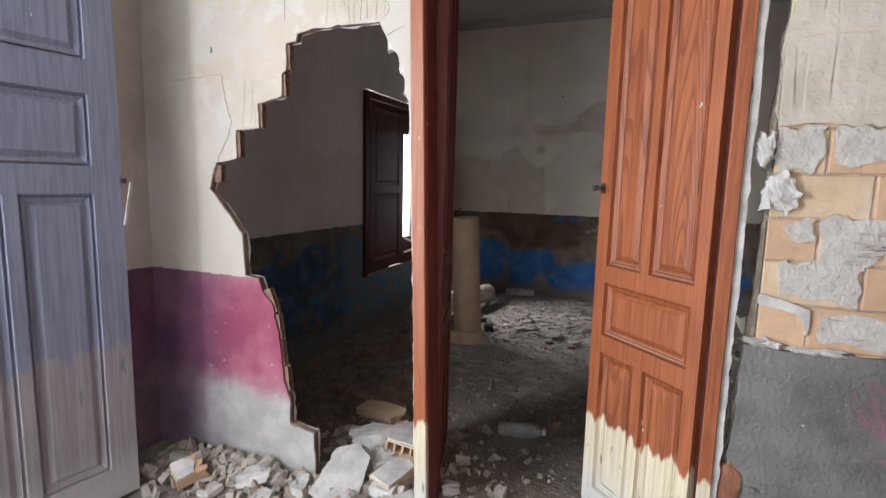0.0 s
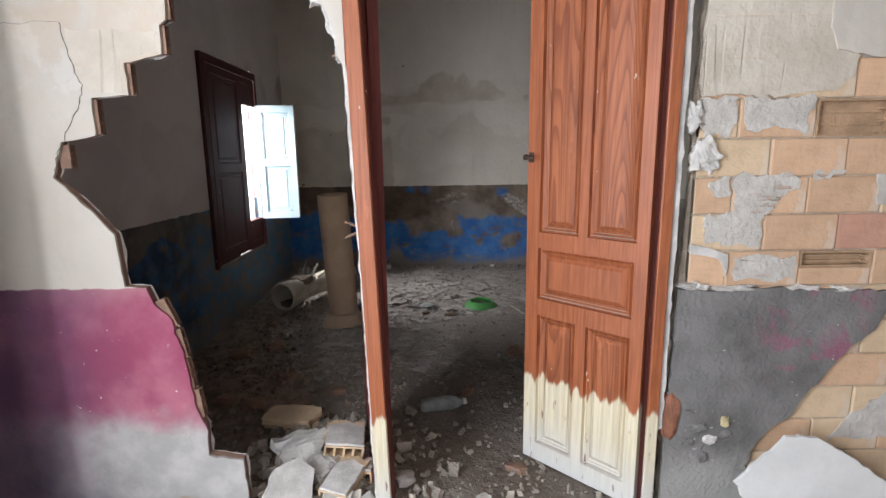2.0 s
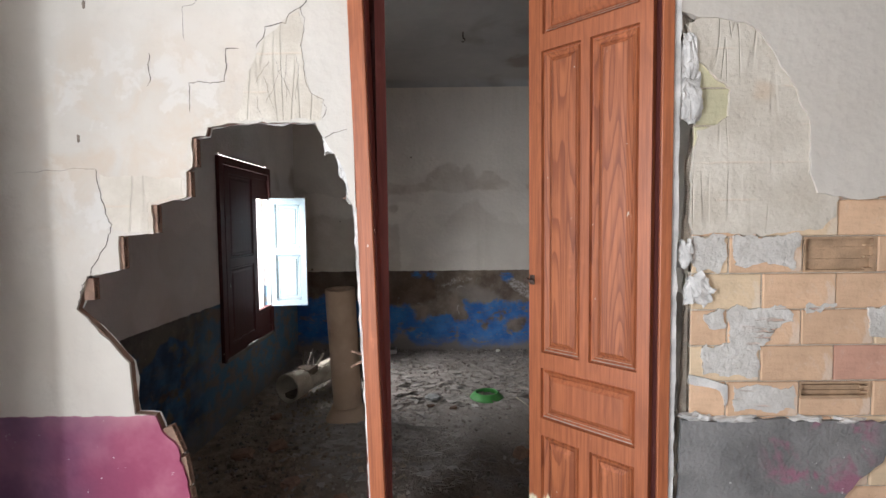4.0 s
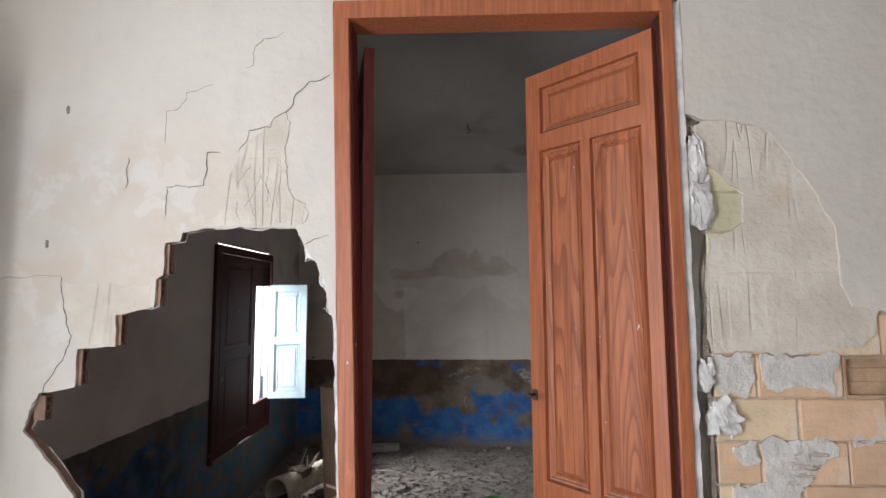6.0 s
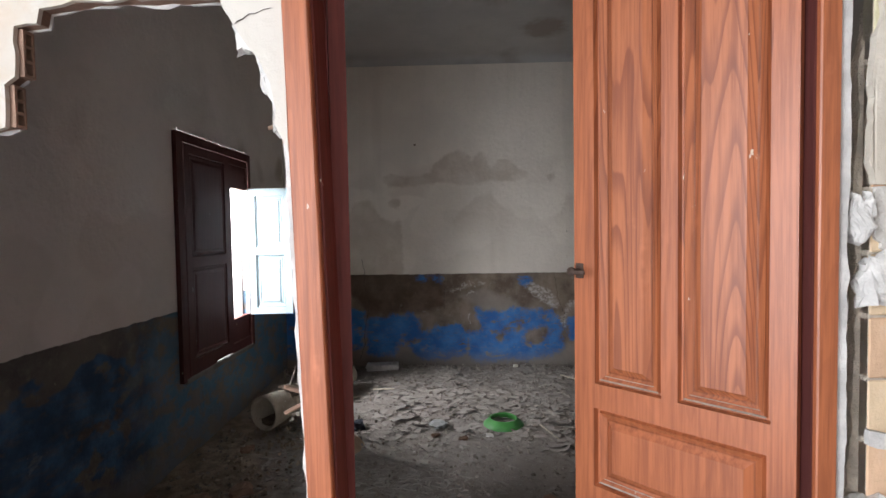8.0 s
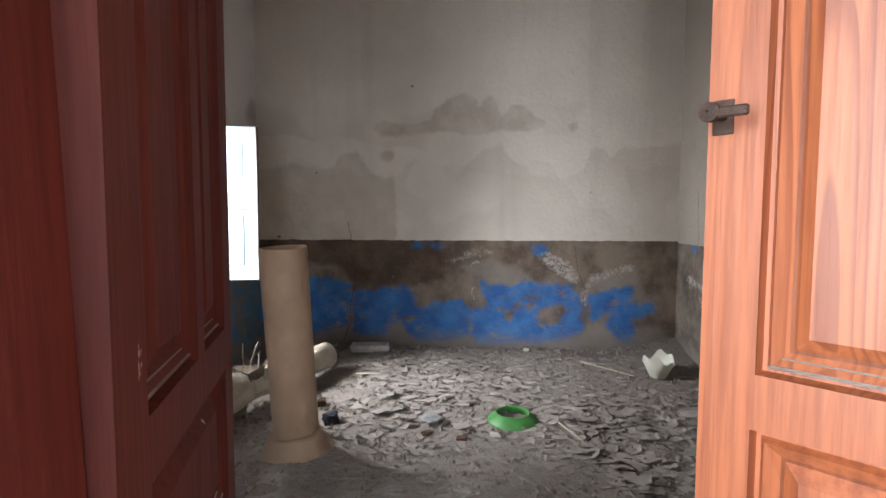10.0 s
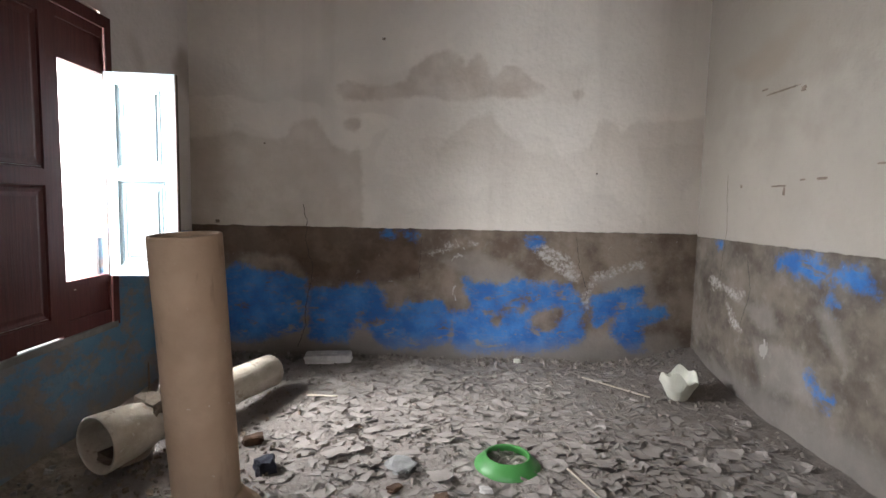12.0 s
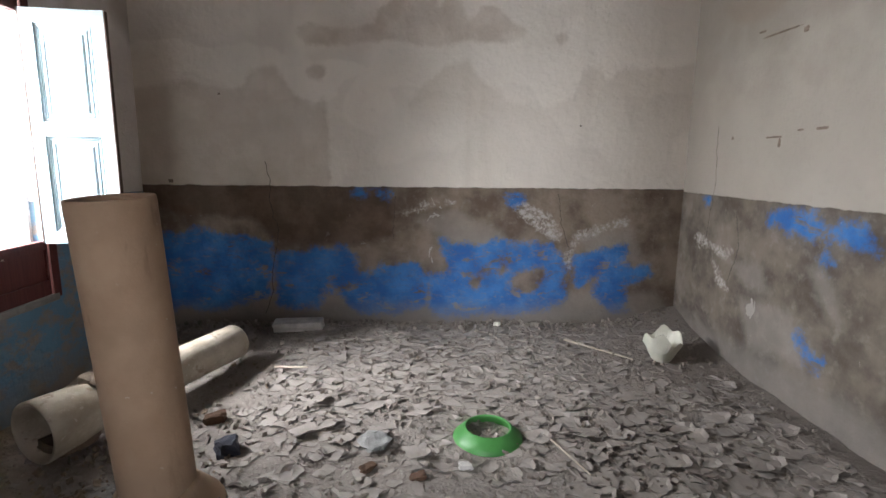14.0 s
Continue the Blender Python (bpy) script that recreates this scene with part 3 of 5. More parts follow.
RIGHT_SHAPES = {
    "blue": [[(4.86, 0.93), (4.77, 0.97), (4.66, 0.96), (4.55, 0.94), (4.48, 0.91), (4.49, 0.87), (4.58, 0.85), (4.67, 0.86), (4.76, 0.88), (4.84, 0.88)], [(4.43, 0.88), (4.39, 0.94), (4.32, 0.95), (4.26, 0.94), (4.21, 0.83), (4.28, 0.82), (4.33, 0.82), (4.39, 0.84)],
             spot(4.44, 0.76, 0.05), spot(4.55, 0.38, 0.03), spot(4.46, 0.305, 0.05), spot(5.40, 0.96, 0.035)],
    "pale": [[(5.53, 0.72), (5.46, 0.75), (5.32, 0.71), (5.17, 0.69), (5.06, 0.69), (5.10, 0.65), (5.26, 0.65), (5.31, 0.67), (5.45, 0.69)], [(5.29, 0.63), (5.24, 0.57), (5.18, 0.51), (5.11, 0.47), (5.22, 0.48)]],
    "lime": [[(5.17, 0.64), (4.88, 0.67), (4.75, 0.52), (4.97, 0.51)], [(4.46, 0.78), (4.33, 0.50), (4.43, 0.55), (4.55, 0.71)], [(5.0, 0.45), (4.6, 0.48), (4.5, 0.25), (4.9, 0.2)]],
}
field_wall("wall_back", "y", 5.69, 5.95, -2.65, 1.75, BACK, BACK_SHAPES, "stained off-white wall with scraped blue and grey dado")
field_wall("wall_right_back", "x", 1.325, 1.75, 1.764, 5.69, RIGHT, RIGHT_SHAPES, "stained off-white wall, coloured darker upward, with bare grey cement dado")
WY0, WY1, WZ0, WZ1 = 3.80, 4.80, 0.53, 2.10
lw = bmesh.new()
box(lw, -2.65, -2.2, 1.764, WY0, -0.25, HIGH + 0.2)
box(lw, -2.65, -2.2, WY1, 5.69, -0.25, HIGH + 0.2)
box(lw, -2.65, -2.2, WY0, WY1, -0.25, WZ0)
box(lw, -2.65, -2.2, WY0, WY1, WZ1, HIGH + 0.2)
solid("wall_left_back", lw, LEFT, "grey wall with dark blue dado, toned lighter by the window", "wall")


def vault_ceiling():
    """Ceiling with rounded coves into the back and side walls."""
    bm = bmesh.new()
    r = 0.07
    prof = [(5.69 - r + r * math.sin(a), HIGH - r + r * math.cos(a)) for a in [i * math.pi / 16 for i in range(9)]]
    prof = [(1.70, HIGH)] + prof
    for (a, b) in zip(prof, prof[1:]):
        vs = [bm.verts.new(c) for c in ((-2.3, a[0], a[1]), (1.4, a[0], a[1]), (1.4, b[0], b[1]), (-2.3, b[0], b[1]))]
        bm.faces.new(vs)
    bmesh.ops.remove_doubles(bm, verts=bm.verts[:], dist=0.001)
    box(bm, -2.65, 1.75, 1.80, 5.95, HIGH + 0.01, HIGH + 0.2)
    return bm


solid("ceiling", vault_ceiling(), CEIL, "grey plaster ceiling of the back room", "ceiling")
solid("ceiling_front", cube(-2.65, 2.7, -2.9, 1.80, HIGH, HIGH + 0.2), CEIL, "plain plaster ceiling of the front room", "ceiling")

# front room shell: street door opening in its left wall, assumed opening behind
fl = bmesh.new()
box(fl, -2.65, -2.14, 0.40, 1.764, -0.25, HIGH)
box(fl, -2.65, -2.14, -2.9, -0.75, -0.25, HIGH)
box(fl, -2.65, -2.14, -0.75, 0.40, 2.65, HIGH)
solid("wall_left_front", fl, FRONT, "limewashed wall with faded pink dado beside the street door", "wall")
solid("wall_right_front", cube(2.4, 2.7, -2.9, 1.70, -0.25, HIGH), FRONT, "limewashed wall with pink dado", "wall")
# Unseen rear wall; its opening is made up to let the fill in.
fb = bmesh.new()
box(fb, -2.65, -1.75, -2.9, -2.65, -0.25, HIGH)
box(fb, -0.25, 2.7, -2.9, -2.65, -0.25, HIGH)
box(fb, -1.75, -0.25, -2.9, -2.65, 2.15, HIGH)
solid("wall_rear_front", fb, FRONT, "unseen limewashed wall with an opening added for fill light", "wall")

# partition between the rooms: hollow block core, plaster skins
FACE, CORE, REAR, REAR_R = 1.704, 1.714, 1.744, 1.764
HOLE = [(-1.215, -0.2), (-1.235, 0.255), (-1.357, 0.275), (-1.357, 0.39), (-1.385, 0.46), (-1.40, 0.60), (-1.418, 0.70), (-1.437, 0.79), (-1.49, 0.845), (-1.512, 0.905),
        (-1.583, 0.91), (-1.588, 0.99), (-1.594, 1.09), (-1.66, 1.17), (-1.768, 1.28), (-1.725, 1.395), (-1.612, 1.414), (-1.61, 1.53), (-1.49, 1.537), (-1.494, 1.635), (-1.374, 1.66),
        (-1.372, 1.745), (-1.35, 1.76), (-1.347, 1.86), (-1.30, 1.864), (-1.293, 1.893), (-1.20, 1.906), (-0.93, 1.905), (-0.90, 1.845), (-0.832, 1.735), (-0.826, 1.655), (-0.80, 1.60)]
LONG = lambda a, b: math.dist(a, b) > 0.5
left_outline = [(-2.14, -0.2)] + HOLE + [(-0.82, HIGH), (-2.14, HIGH)]
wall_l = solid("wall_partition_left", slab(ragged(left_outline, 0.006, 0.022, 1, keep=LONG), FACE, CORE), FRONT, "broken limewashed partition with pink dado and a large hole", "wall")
core_pts = [(u - 0.004 if u < -1.2 else u + 0.006, w + (0.004 if w > 1.5 else 0)) for u, w in HOLE]
part("core", slab(ragged([(-2.14, -0.2)] + core_pts + [(-0.82, HIGH - 0.01), (-2.14, HIGH - 0.01)], 0.004, 0.03, 2, keep=LONG), CORE, REAR - 0.004), CLAY_DARK, wall_l, "broken hollow clay block edge")
part("rear_skin", slab(ragged(left_outline, 0.008, 0.03, 3, keep=LONG), REAR - 0.004, REAR), GYPSUM, wall_l)
wall_t = solid("wall_partition_over_door", cube(-0.82, 0.285, FACE, REAR_R, 2.64, HIGH), FRONT, "limewashed wall over the door frame", "wall")

RAG = [(0.305, -0.2), (0.30, 0.42), (0.318, 0.88), (0.328, 1.06), (0.338, 1.25), (0.330, 1.43), (0.329, 1.56), (0.336, 1.63), (0.333, 1.73), (0.350, 1.86), (0.372, 1.90), (0.362, 1.98), (0.348, 2.08), (0.33, 2.16), (0.305, 2.215), (0.286, 2.24)]
core_r = ragged(RAG, 0.008, 0.03, 5, closed=False) + [(0.286, HIGH), (2.4, HIGH), (2.4, -0.2)]
wall_r = solid("wall_partition_right", slab(core_r, 1.744, REAR_R), MORTAR, "partition stripped to clay blocks, plaster fallen away", "wall")
upper = [(0.287, 2.255), (0.34, 2.235), (0.41, 2.232), (0.50, 2.215), (0.555, 2.18), (0.61, 2.10), (0.66, 2.02), (0.725, 1.89), (0.73, 1.80), (0.728, 1.72), (0.757, 1.652), (0.81, 1.64), (0.92, 1.628), (1.10, 1.66), (1.35, 1.62), (1.7, 1.65), (2.4, 1.63), (2.4, HIGH), (0.287, HIGH)]
part("plaster_skin", slab(ragged(upper, 0.007, 0.025, 6, keep=LONG), FACE, 1.7275), FRONT, wall_r, "smooth cream limewashed plaster")
K = Mat("scored_base_plaster")
ridge = K.do("FRACT", K.do("MULTIPLY", K.noise(1.0, 2.0, 0.5, K.scaled(8, 8, 0.75), 0.2), 8.0))
scored = K.do("MULTIPLY", K.do("MULTIPLY", K.step(ridge, 0.70, 0.86), K.step(ridge, 0.88, 1.0, 1, 0)), K.step(K.noise(2.6, 2), 0.40, 0.52))
course = K.do("FRACT", K.do("DIVIDE", K.do("SUBTRACT", K.jitter(K.z, 12, 0.012), 0.878), 0.1255))
seam = K.do("MULTIPLY", K.do("MAXIMUM", K.step(course, 0.0, 0.05, 1, 0), K.step(course, 0.95, 1.0)), K.step(K.noise(4, 2), 0.46, 0.6))
base_c = K.mix(K.step(K.noise(8, 5), 0.3, 0.7), (0.51, 0.45, 0.37), (0.62, 0.56, 0.475))
base_c = K.mix(K.step(K.noise(3.4, 3), 0.6, 0.7, 0, 0.6), base_c, (0.55, 0.42, 0.30))
base_c = K.mix(K.do("MULTIPLY", seam, 0.45), base_c, (0.62, 0.49, 0.37))
base_c = K.mix(K.do("MULTIPLY", scored, 0.2), base_c, (0.40, 0.34, 0.27))
SCORED = K.done(base_c, 0.95, K.do("ADD", K.do("MULTIPLY", K.do("ADD", scored, K.do("MULTIPLY", seam, 0.3)), -0.55), K.do("ADD", K.noise(45, 5), K.noise(9, 3))), 0.005)
base = [(0.345, 1.515), (0.332, 1.56), (0.34, 1.64), (0.336, 1.73), (0.352, 1.865), (0.42, 1.885), (0.455, 1.91), (0.46, 2.0), (0.40, 2.05), (0.345, 2.10), (0.335, 2.17), (0.31, 2.215), (0.40, 2.25), (0.52, 2.225), (0.63, 2.11), (0.70, 1.99), (0.745, 1.89), (0.75, 1.72), (0.77, 1.66), (0.835, 1.635), (0.825, 1.57), (0.78, 1.53), (0.60, 1.512), (0.48, 1.515)]
part("base_coat", slab(ragged(base, 0.008, 0.02, 7), 1.711, 1.7272), SCORED, wall_r, "rough scored beige undercoat")
dado_r = [(0.30, -0.2), (0.297, 0.42), (0.314, 0.872), (0.40, 0.868), (0.60, 0.872), (0.80, 0.868), (1.03, 0.862), (1.045, 0.80), (1.01, 0.72), (0.93, 0.66), (0.86, 0.57), (0.78, 0.46), (0.75, 0.40), (0.68, 0.35), (0.64, 0.30), (0.60, 0.20), (0.70, 0.10), (1.2, 0.06), (1.3, -0.2)]
KC = Mat("cement_dado_with_pink_traces")
cc = KC.mix(KC.step(KC.noise(4, 5), 0.3, 0.7), (0.125, 0.12, 0.115), (0.235, 0.225, 0.215))
cc = KC.mix(KC.do("MULTIPLY", KC.step(KC.noise(6, 4, 0.6, None, 0.5), 0.52, 0.64), KC.do("MULTIPLY", KC.do("MULTIPLY", KC.step(KC.x, 0.56, 0.68), KC.step(KC.x, 0.92, 1.02, 1, 0)), KC.step(KC.z, 0.50, 0.62, 0, 0.85))), cc, (0.30, 0.12, 0.17))
cc = KC.mix(KC.step(KC.noise(26, 4), 0.68, 0.71, 0, 0.8), cc, (0.62, 0.60, 0.57))
cc = KC.mix(KC.step(KC.jitter(KC.z, 6, 0.15), 0.15, 0.32, 0.8, 0), cc, (0.40, 0.385, 0.36))
DADO = KC.done(cc, 0.93, KC.do("ADD", KC.noise(22, 6), KC.noise(70, 4)), 0.006)
part("cement_dado", slab(ragged(dado_r, 0.010, 0.025, 8, keep=LONG), FACE, 1.7268), DADO, wall_r, "grey cement dado with traces of pink paint")
KS = Mat("scratched_plaster_scrap")
scratch = KS.do("MULTIPLY", KS.step(KS.noise(9, 3, 0.5, KS.scaled(1.2, 1, 8)), 0.56, 0.62), KS.step(KS.noise(4, 2), 0.50, 0.60))
scrap_c = KS.mix(KS.step(KS.noise(14, 5), 0.35, 0.7), (0.50, 0.465, 0.42), (0.63, 0.595, 0.55))
SCRAP = KS.done(KS.mix(KS.do("MULTIPLY", scratch, 0.75), scrap_c, (0.58, 0.36, 0.26)), 0.95, KS.do("ADD", KS.do("ADD", KS.noise(60, 4), KS.do("MULTIPLY", KS.noise(16, 4), 1.5)), KS.do("MULTIPLY", scratch, -1.0)), 0.006)
scrap = [(0.34, 1.03), (0.39, 1.02), (0.47, 0.995), (0.465, 0.92), (0.45, 0.97), (0.39, 0.99), (0.34, 1.00)]
part("mortar_smear", slab(ragged(scrap, 0.006, 0.015, 9), 1.710, 1.7225), GYPSUM, wall_r, "white gypsum smear")
SCRAPS = (
    [(0.345, 1.51), (0.46, 1.51), (0.46, 1.43), (0.44, 1.385), (0.36, 1.39), (0.345, 1.42)],
    [(0.485, 1.51), (0.71, 1.51), (0.71, 1.47), (0.69, 1.45), (0.70, 1.40), (0.60, 1.42), (0.53, 1.40), (0.49, 1.41)],
    [(0.48, 1.26), (0.67, 1.265), (0.69, 1.22), (0.64, 1.19), (0.62, 1.15), (0.58, 1.13), (0.58, 1.02), (0.39, 1.03), (0.38, 1.09), (0.39, 1.13), (0.48, 1.14)],
    [(0.39, 1.24), (0.46, 1.255), (0.46, 1.19), (0.41, 1.19)],
    [(0.495, 0.99), (0.70, 0.99), (0.71, 0.905), (0.50, 0.90)],
    [(0.735, 1.27), (0.84, 1.275), (0.83, 1.26), (0.77, 1.25), (0.74, 1.24)],
    [(0.95, 1.255), (1.04, 1.265), (1.05, 1.15), (0.96, 1.16)],
    [(0.90, 0.30), (0.98, 0.40), (1.15, 0.52), (1.3, 0.45), (1.2, 0.3)])
for n, pts in enumerate(SCRAPS):
    part("plaster_scrap", slab(ragged(pts, 0.012, 0.009, 11 + n), 1.7150, 1.7235), SCRAP, wall_r)


# ---- the double door ----
def panelled_leaf(owner, width, low, high, panels, thick, material, deep=1.0):
    """Framed and panelled door leaf in the x-z plane: stiles, rails, raised panels with dusty ledges. Face at y = 0, leaf behind it."""
    bm = bmesh.new()
    us, ws = sorted({0.0, width, *[p for q in panels for p in q[:2]]}), sorted({low, high, *[p for q in panels for p in q[2:]]})
    for a, b in zip(us, us[1:]):
        for c, d in zip(ws, ws[1:]):
            inside = any(q[0] - 1e-6 <= a and b <= q[1] + 1e-6 and q[2] - 1e-6 <= c and d <= q[3] + 1e-6 for q in panels)
            if not inside:
                box(bm, a, b, 0, thick, c, d)
    bmesh.ops.remove_doubles(bm, verts=bm.verts[:], dist=0.0005)
    seen = {}
    for f in bm.faces[:]:
        key = tuple(round(q, 4) for q in f.calc_center_median())
        if key in seen:
            bm.faces.remove(seen.pop(key))
            bm.faces.remove(f)
        else:
            seen[key] = f
    part("frame", bm, material, owner)
    for a, b, c, d in panels:
        m = 0.024
        bm = bmesh.new()
        g = 1 if thick > 0 else -1
        for y0, y1, s in ((0.002 * g, 0.015 * g, g), (thick - 0.002 * g, thick - 0.015 * g, -g)):
            steps = ((0.0, y0), (0.003, y0 + 0.014 * s * deep), (0.008, y0 + 0.014 * s * deep), (0.013, y0 + 0.005 * s * deep), (m, y0 + 0.013 * s * deep), (m + 0.004, y0 + 0.016 * s * deep), (m + 0.008, y0 + 0.016 * s * deep), (m + 0.024, y0 + 0.004 * s * deep))
            rings = [[bm.verts.new(q) for q in ((a + e, y, c + e), (b - e, y, c + e), (b - e, y, d - e), (a + e, y, d - e))] for e, y in steps]
            for r, t in zip(rings, rings[1:]):
                for i in range(4):
                    bm.faces.new((r[i], r[(i + 1) % 4], t[(i + 1) % 4], t[i]))
            bm.faces.new(rings[-1])
        p = part("panel", bm, WOOD_PANEL if material is WOOD and d - c > b - a else material, owner)
        dust = bmesh.new()
        v = [dust.verts.new(q) for q in ((a + 0.009, 0.006 * g, c + 0.009), (b - 0.009, 0.006 * g, c + 0.009), (b - m, 0.0132 * g, c + m - 0.002), (a + m, 0.0132 * g, c + m - 0.002))]
        dust.faces.new(v)
        bmesh.ops.solidify(dust, geom=dust.faces[:], thickness=0.0010)
        part("dust_ledge", dust, DUST, p, "grey dust on the ledge")


LEAF_SHIFT = 0.030
PANELS = [(0.078, 0.255, 0.11, 0.685), (0.300, 0.475, 0.11, 0.685), (0.078, 0.478, 0.755, 0.965), (0.075, 0.262, 1.03, 2.235), (0.300, 0.475, 1.03, 2.235), (0.075, 0.470, 2.30, 2.48)]
leaf = thing("door_leaf", (0.221 - 0.700 * LEAF_SHIFT, 1.690 + 0.714 * LEAF_SHIFT, 0), "open varnished pine door leaf, pale where water stood", "door")
leaf.rotation_euler = (0, 0, radians(134.4))
panelled_leaf(leaf, 0.535 - LEAF_SHIFT, 0.03, 2.54, [(a - LEAF_SHIFT, b - LEAF_SHIFT, c, d) for a, b, c, d in PANELS], -0.036, WOOD)
leaf2 = thing("door_leaf", (-0.703, 1.806, 0), "open dark red painted door leaf with raised panels", "door")
leaf2.rotation_euler = (0, 0, radians(106))
panelled_leaf(leaf2, 0.50, 0.03, 2.54, [(a, min(b, 0.44), c, d) for a, b, c, d in PANELS], 0.036, WOOD_RED)
lk = bmesh.new()
box(lk, 0.477, 0.500, -0.003, 0.003, 1.305, 1.345, 0.001)
lock = part("lock_plate", lk, IRON, leaf, "rusted iron lock plate")
kb = lathe([(0.001, 0.0), (0.006, 0.0), (0.006, 0.03), (0.011, 0.034), (0.011, 0.044), (0.002, 0.047)], 12)
kb.transform(pose(0.489, 0.0, 1.326, -90, 0, 0))
box(kb, 0.450, 0.492, 0.036, 0.043, 1.318, 1.330, 0.002)
part("knob", kb, IRON, lock)
fr_l = thing("door_frame", (0, 0, 0), "varnished wooden door frame, left jamb leaning, foot pale", "door frame", kind="structure")
jl = cube(-0.026, 0.026, 1.690, 1.800, 0.0, 2.64, bevel=0.003)
for v in jl.verts:
    v.co.x += -0.797 + 0.072 * (1 - v.co.z / 2.64)
part("jamb", jl, WOOD, fr_l)
part("jamb", cube(0.2240, 0.264, 1.690, 1.800, 0.0, 2.64, bevel=0.003), WOOD, fr_l)
# Dark strip added to draw the shaded gap between leaf and jamb.
part("door_stop", cube(0.2195, 0.2238, 1.702, 1.799, 0.0, 2.58), WOOD_WINE, fr_l, "dark wine-red strip for the shaded gap at the jamb")
part("head", cube(-0.822, 0.264, 1.688, 1.800, 2.585, 2.645, bevel=0.003), WOOD, fr_l)
# Thin dark red strip added so the jamb's inner face looks shaded.
st = cube(0.0, 0.005, 1.712, 1.799, 0.0, 2.58)
for v in st.verts:
    v.co.x += -0.7708 + 0.072 * (1 - v.co.z / 2.64)
part("door_stop", st, WOOD_RED, fr_l, "dark red strip for the shaded inner face of the jamb")
pw = slab(ragged([(0.2645, 0.35), (0.282, 0.36), (0.286, 1.2), (0.289, 2.62), (0.2645, 2.62)], 0.004, 0.02, 77), 1.700, 1.79)
part("plaster_edge", pw, GYPSUM, fr_l, "strip of white plaster left on the frame")
pw2 = slab(ragged([(-0.007, 0.02), (-0.006, 0.6), (-0.007, 1.1), (-0.014, 1.62), (0.0, 1.62), (0.0, 0.02)], 0.004, 0.02, 78), 1.706, 1.79)
for v in pw2.verts:
    v.co.x += -0.824 + 0.072 * (1 - v.co.z / 2.64)
part("plaster_edge", pw2, GYPSUM, fr_l, "strip of white plaster left on the frame")

# ---- street door, old blue-grey paint ----
BLUE_OLD = wood("weathered_blue_grey_paint", (0.30, 0.32, 0.42), (0.17, 0.18, 0.26), (0.40, 0.375, 0.40), rough=0.7, spec=0.25, line=0.66)
street = thing("street_door_leaf", (-2.06, 0.40, 0), "old plank street door in weathered blue-grey paint", "door")
street.rotation_euler = (0, 0, radians(79.5))
panelled_leaf(street, 1.0, 0.03, 2.42, [(0.10, 0.90, 1.36, 1.62), (0.10, 0.90, 1.74, 2.30), (0.10, 0.36, 0.16, 1.26), (0.40, 0.63, 0.16, 1.26), (0.67, 0.90, 0.16, 1.26)], 0.05, BLUE_OLD)
hs = cube(0.990, 1.012, -0.012, -0.001, 1.300, 1.318, bevel=0.002)
part("hook", hs, IRON, street, "rusted iron hook")
cd = cube(0.992, 1.000, -0.016, -0.010, 1.14, 1.305)
for v in cd.verts:
    v.co.x += 0.03 * (v.co.z - 1.14) / 0.16
part("cord", cd, GYPSUM, street, "frayed pale cord")

# ---- the window ----
win = thing("window_1", (-2.2, 0, 0), "dark wine-red wooden window shutters, one small leaf open", "window", kind="structure")
wf = bmesh.new()
box(wf, -0.012, 0.028, 3.745, 3.815, 0.51, 2.075)
box(wf, -0.012, 0.028, 4.786, 4.835, 0.51, 0.775)
box(wf, -0.012, 0.028, 4.786, 4.835, 1.80, 2.075)
box(wf, -0.012, 0.028, 3.815, 4.786, 2.015, 2.075)
part("window_frame", wf, WOOD_WINE, win)
part("window_frame", cube(-0.012, 0.026, 4.786, 4.835, 0.776, 1.799), WHITE_PAINT, win, "pale painted jamb of the casement")
part("window_sill", cube(-0.40, 0.03, 3.78, 4.82, 0.495, 0.530, bevel=0.004), CEMENT, win, "grey cement sill")
sh = new("shutter_leaf")
sh.parent = win
sh.location = (0.030, 3.82, 0)
sh.rotation_euler = (0, 0, radians(90))
panelled_leaf(sh, 0.61, 0.545, 2.01, [(0.07, 0.54, 0.63, 1.22), (0.07, 0.54, 1.29, 1.95)], 0.034, WOOD_WINE, 0.45)
# Added strip that blocks the light leak under this part of the leaf.
part("patch_board", cube(0.0, 0.36, 0.004, 0.030, 0.529, 0.546), WOOD_WINE, sh)
sh2 = new("shutter_leaf")
sh2.parent = win
sh2.location = (0.026, 4.435, 0)
sh2.rotation_euler = (0, 0, radians(90))
b2 = bmesh.new()
box(b2, 0.0, 0.028, 0, 0.034, 0.532, 2.01)
box(b2, 0.328, 0.338, 0, 0.034, 0.532, 0.785)
box(b2, 0.328, 0.338, 0, 0.034, 1.785, 2.01)
box(b2, 0.028, 0.328, 0, 0.034, 0.532, 0.60)
box(b2, 0.028, 0.328, 0, 0.034, 0.745, 0.785)
box(b2, 0.028, 0.328, 0, 0.034, 1.785, 1.83)
box(b2, 0.028, 0.328, 0, 0.034, 1.96, 2.01)
box(b2, 0.028, 0.328, 0.010, 0.024, 0.60, 0.745)
box(b2, 0.028, 0.328, 0.010, 0.024, 1.83, 1.96)
part("frame", b2, WOOD_WINE, sh2)
sm = new("casement_leaf")
sm.parent = win
sm.location = (0.034, 4.757, 0)
sm.rotation_euler = (0, 0, radians(6))
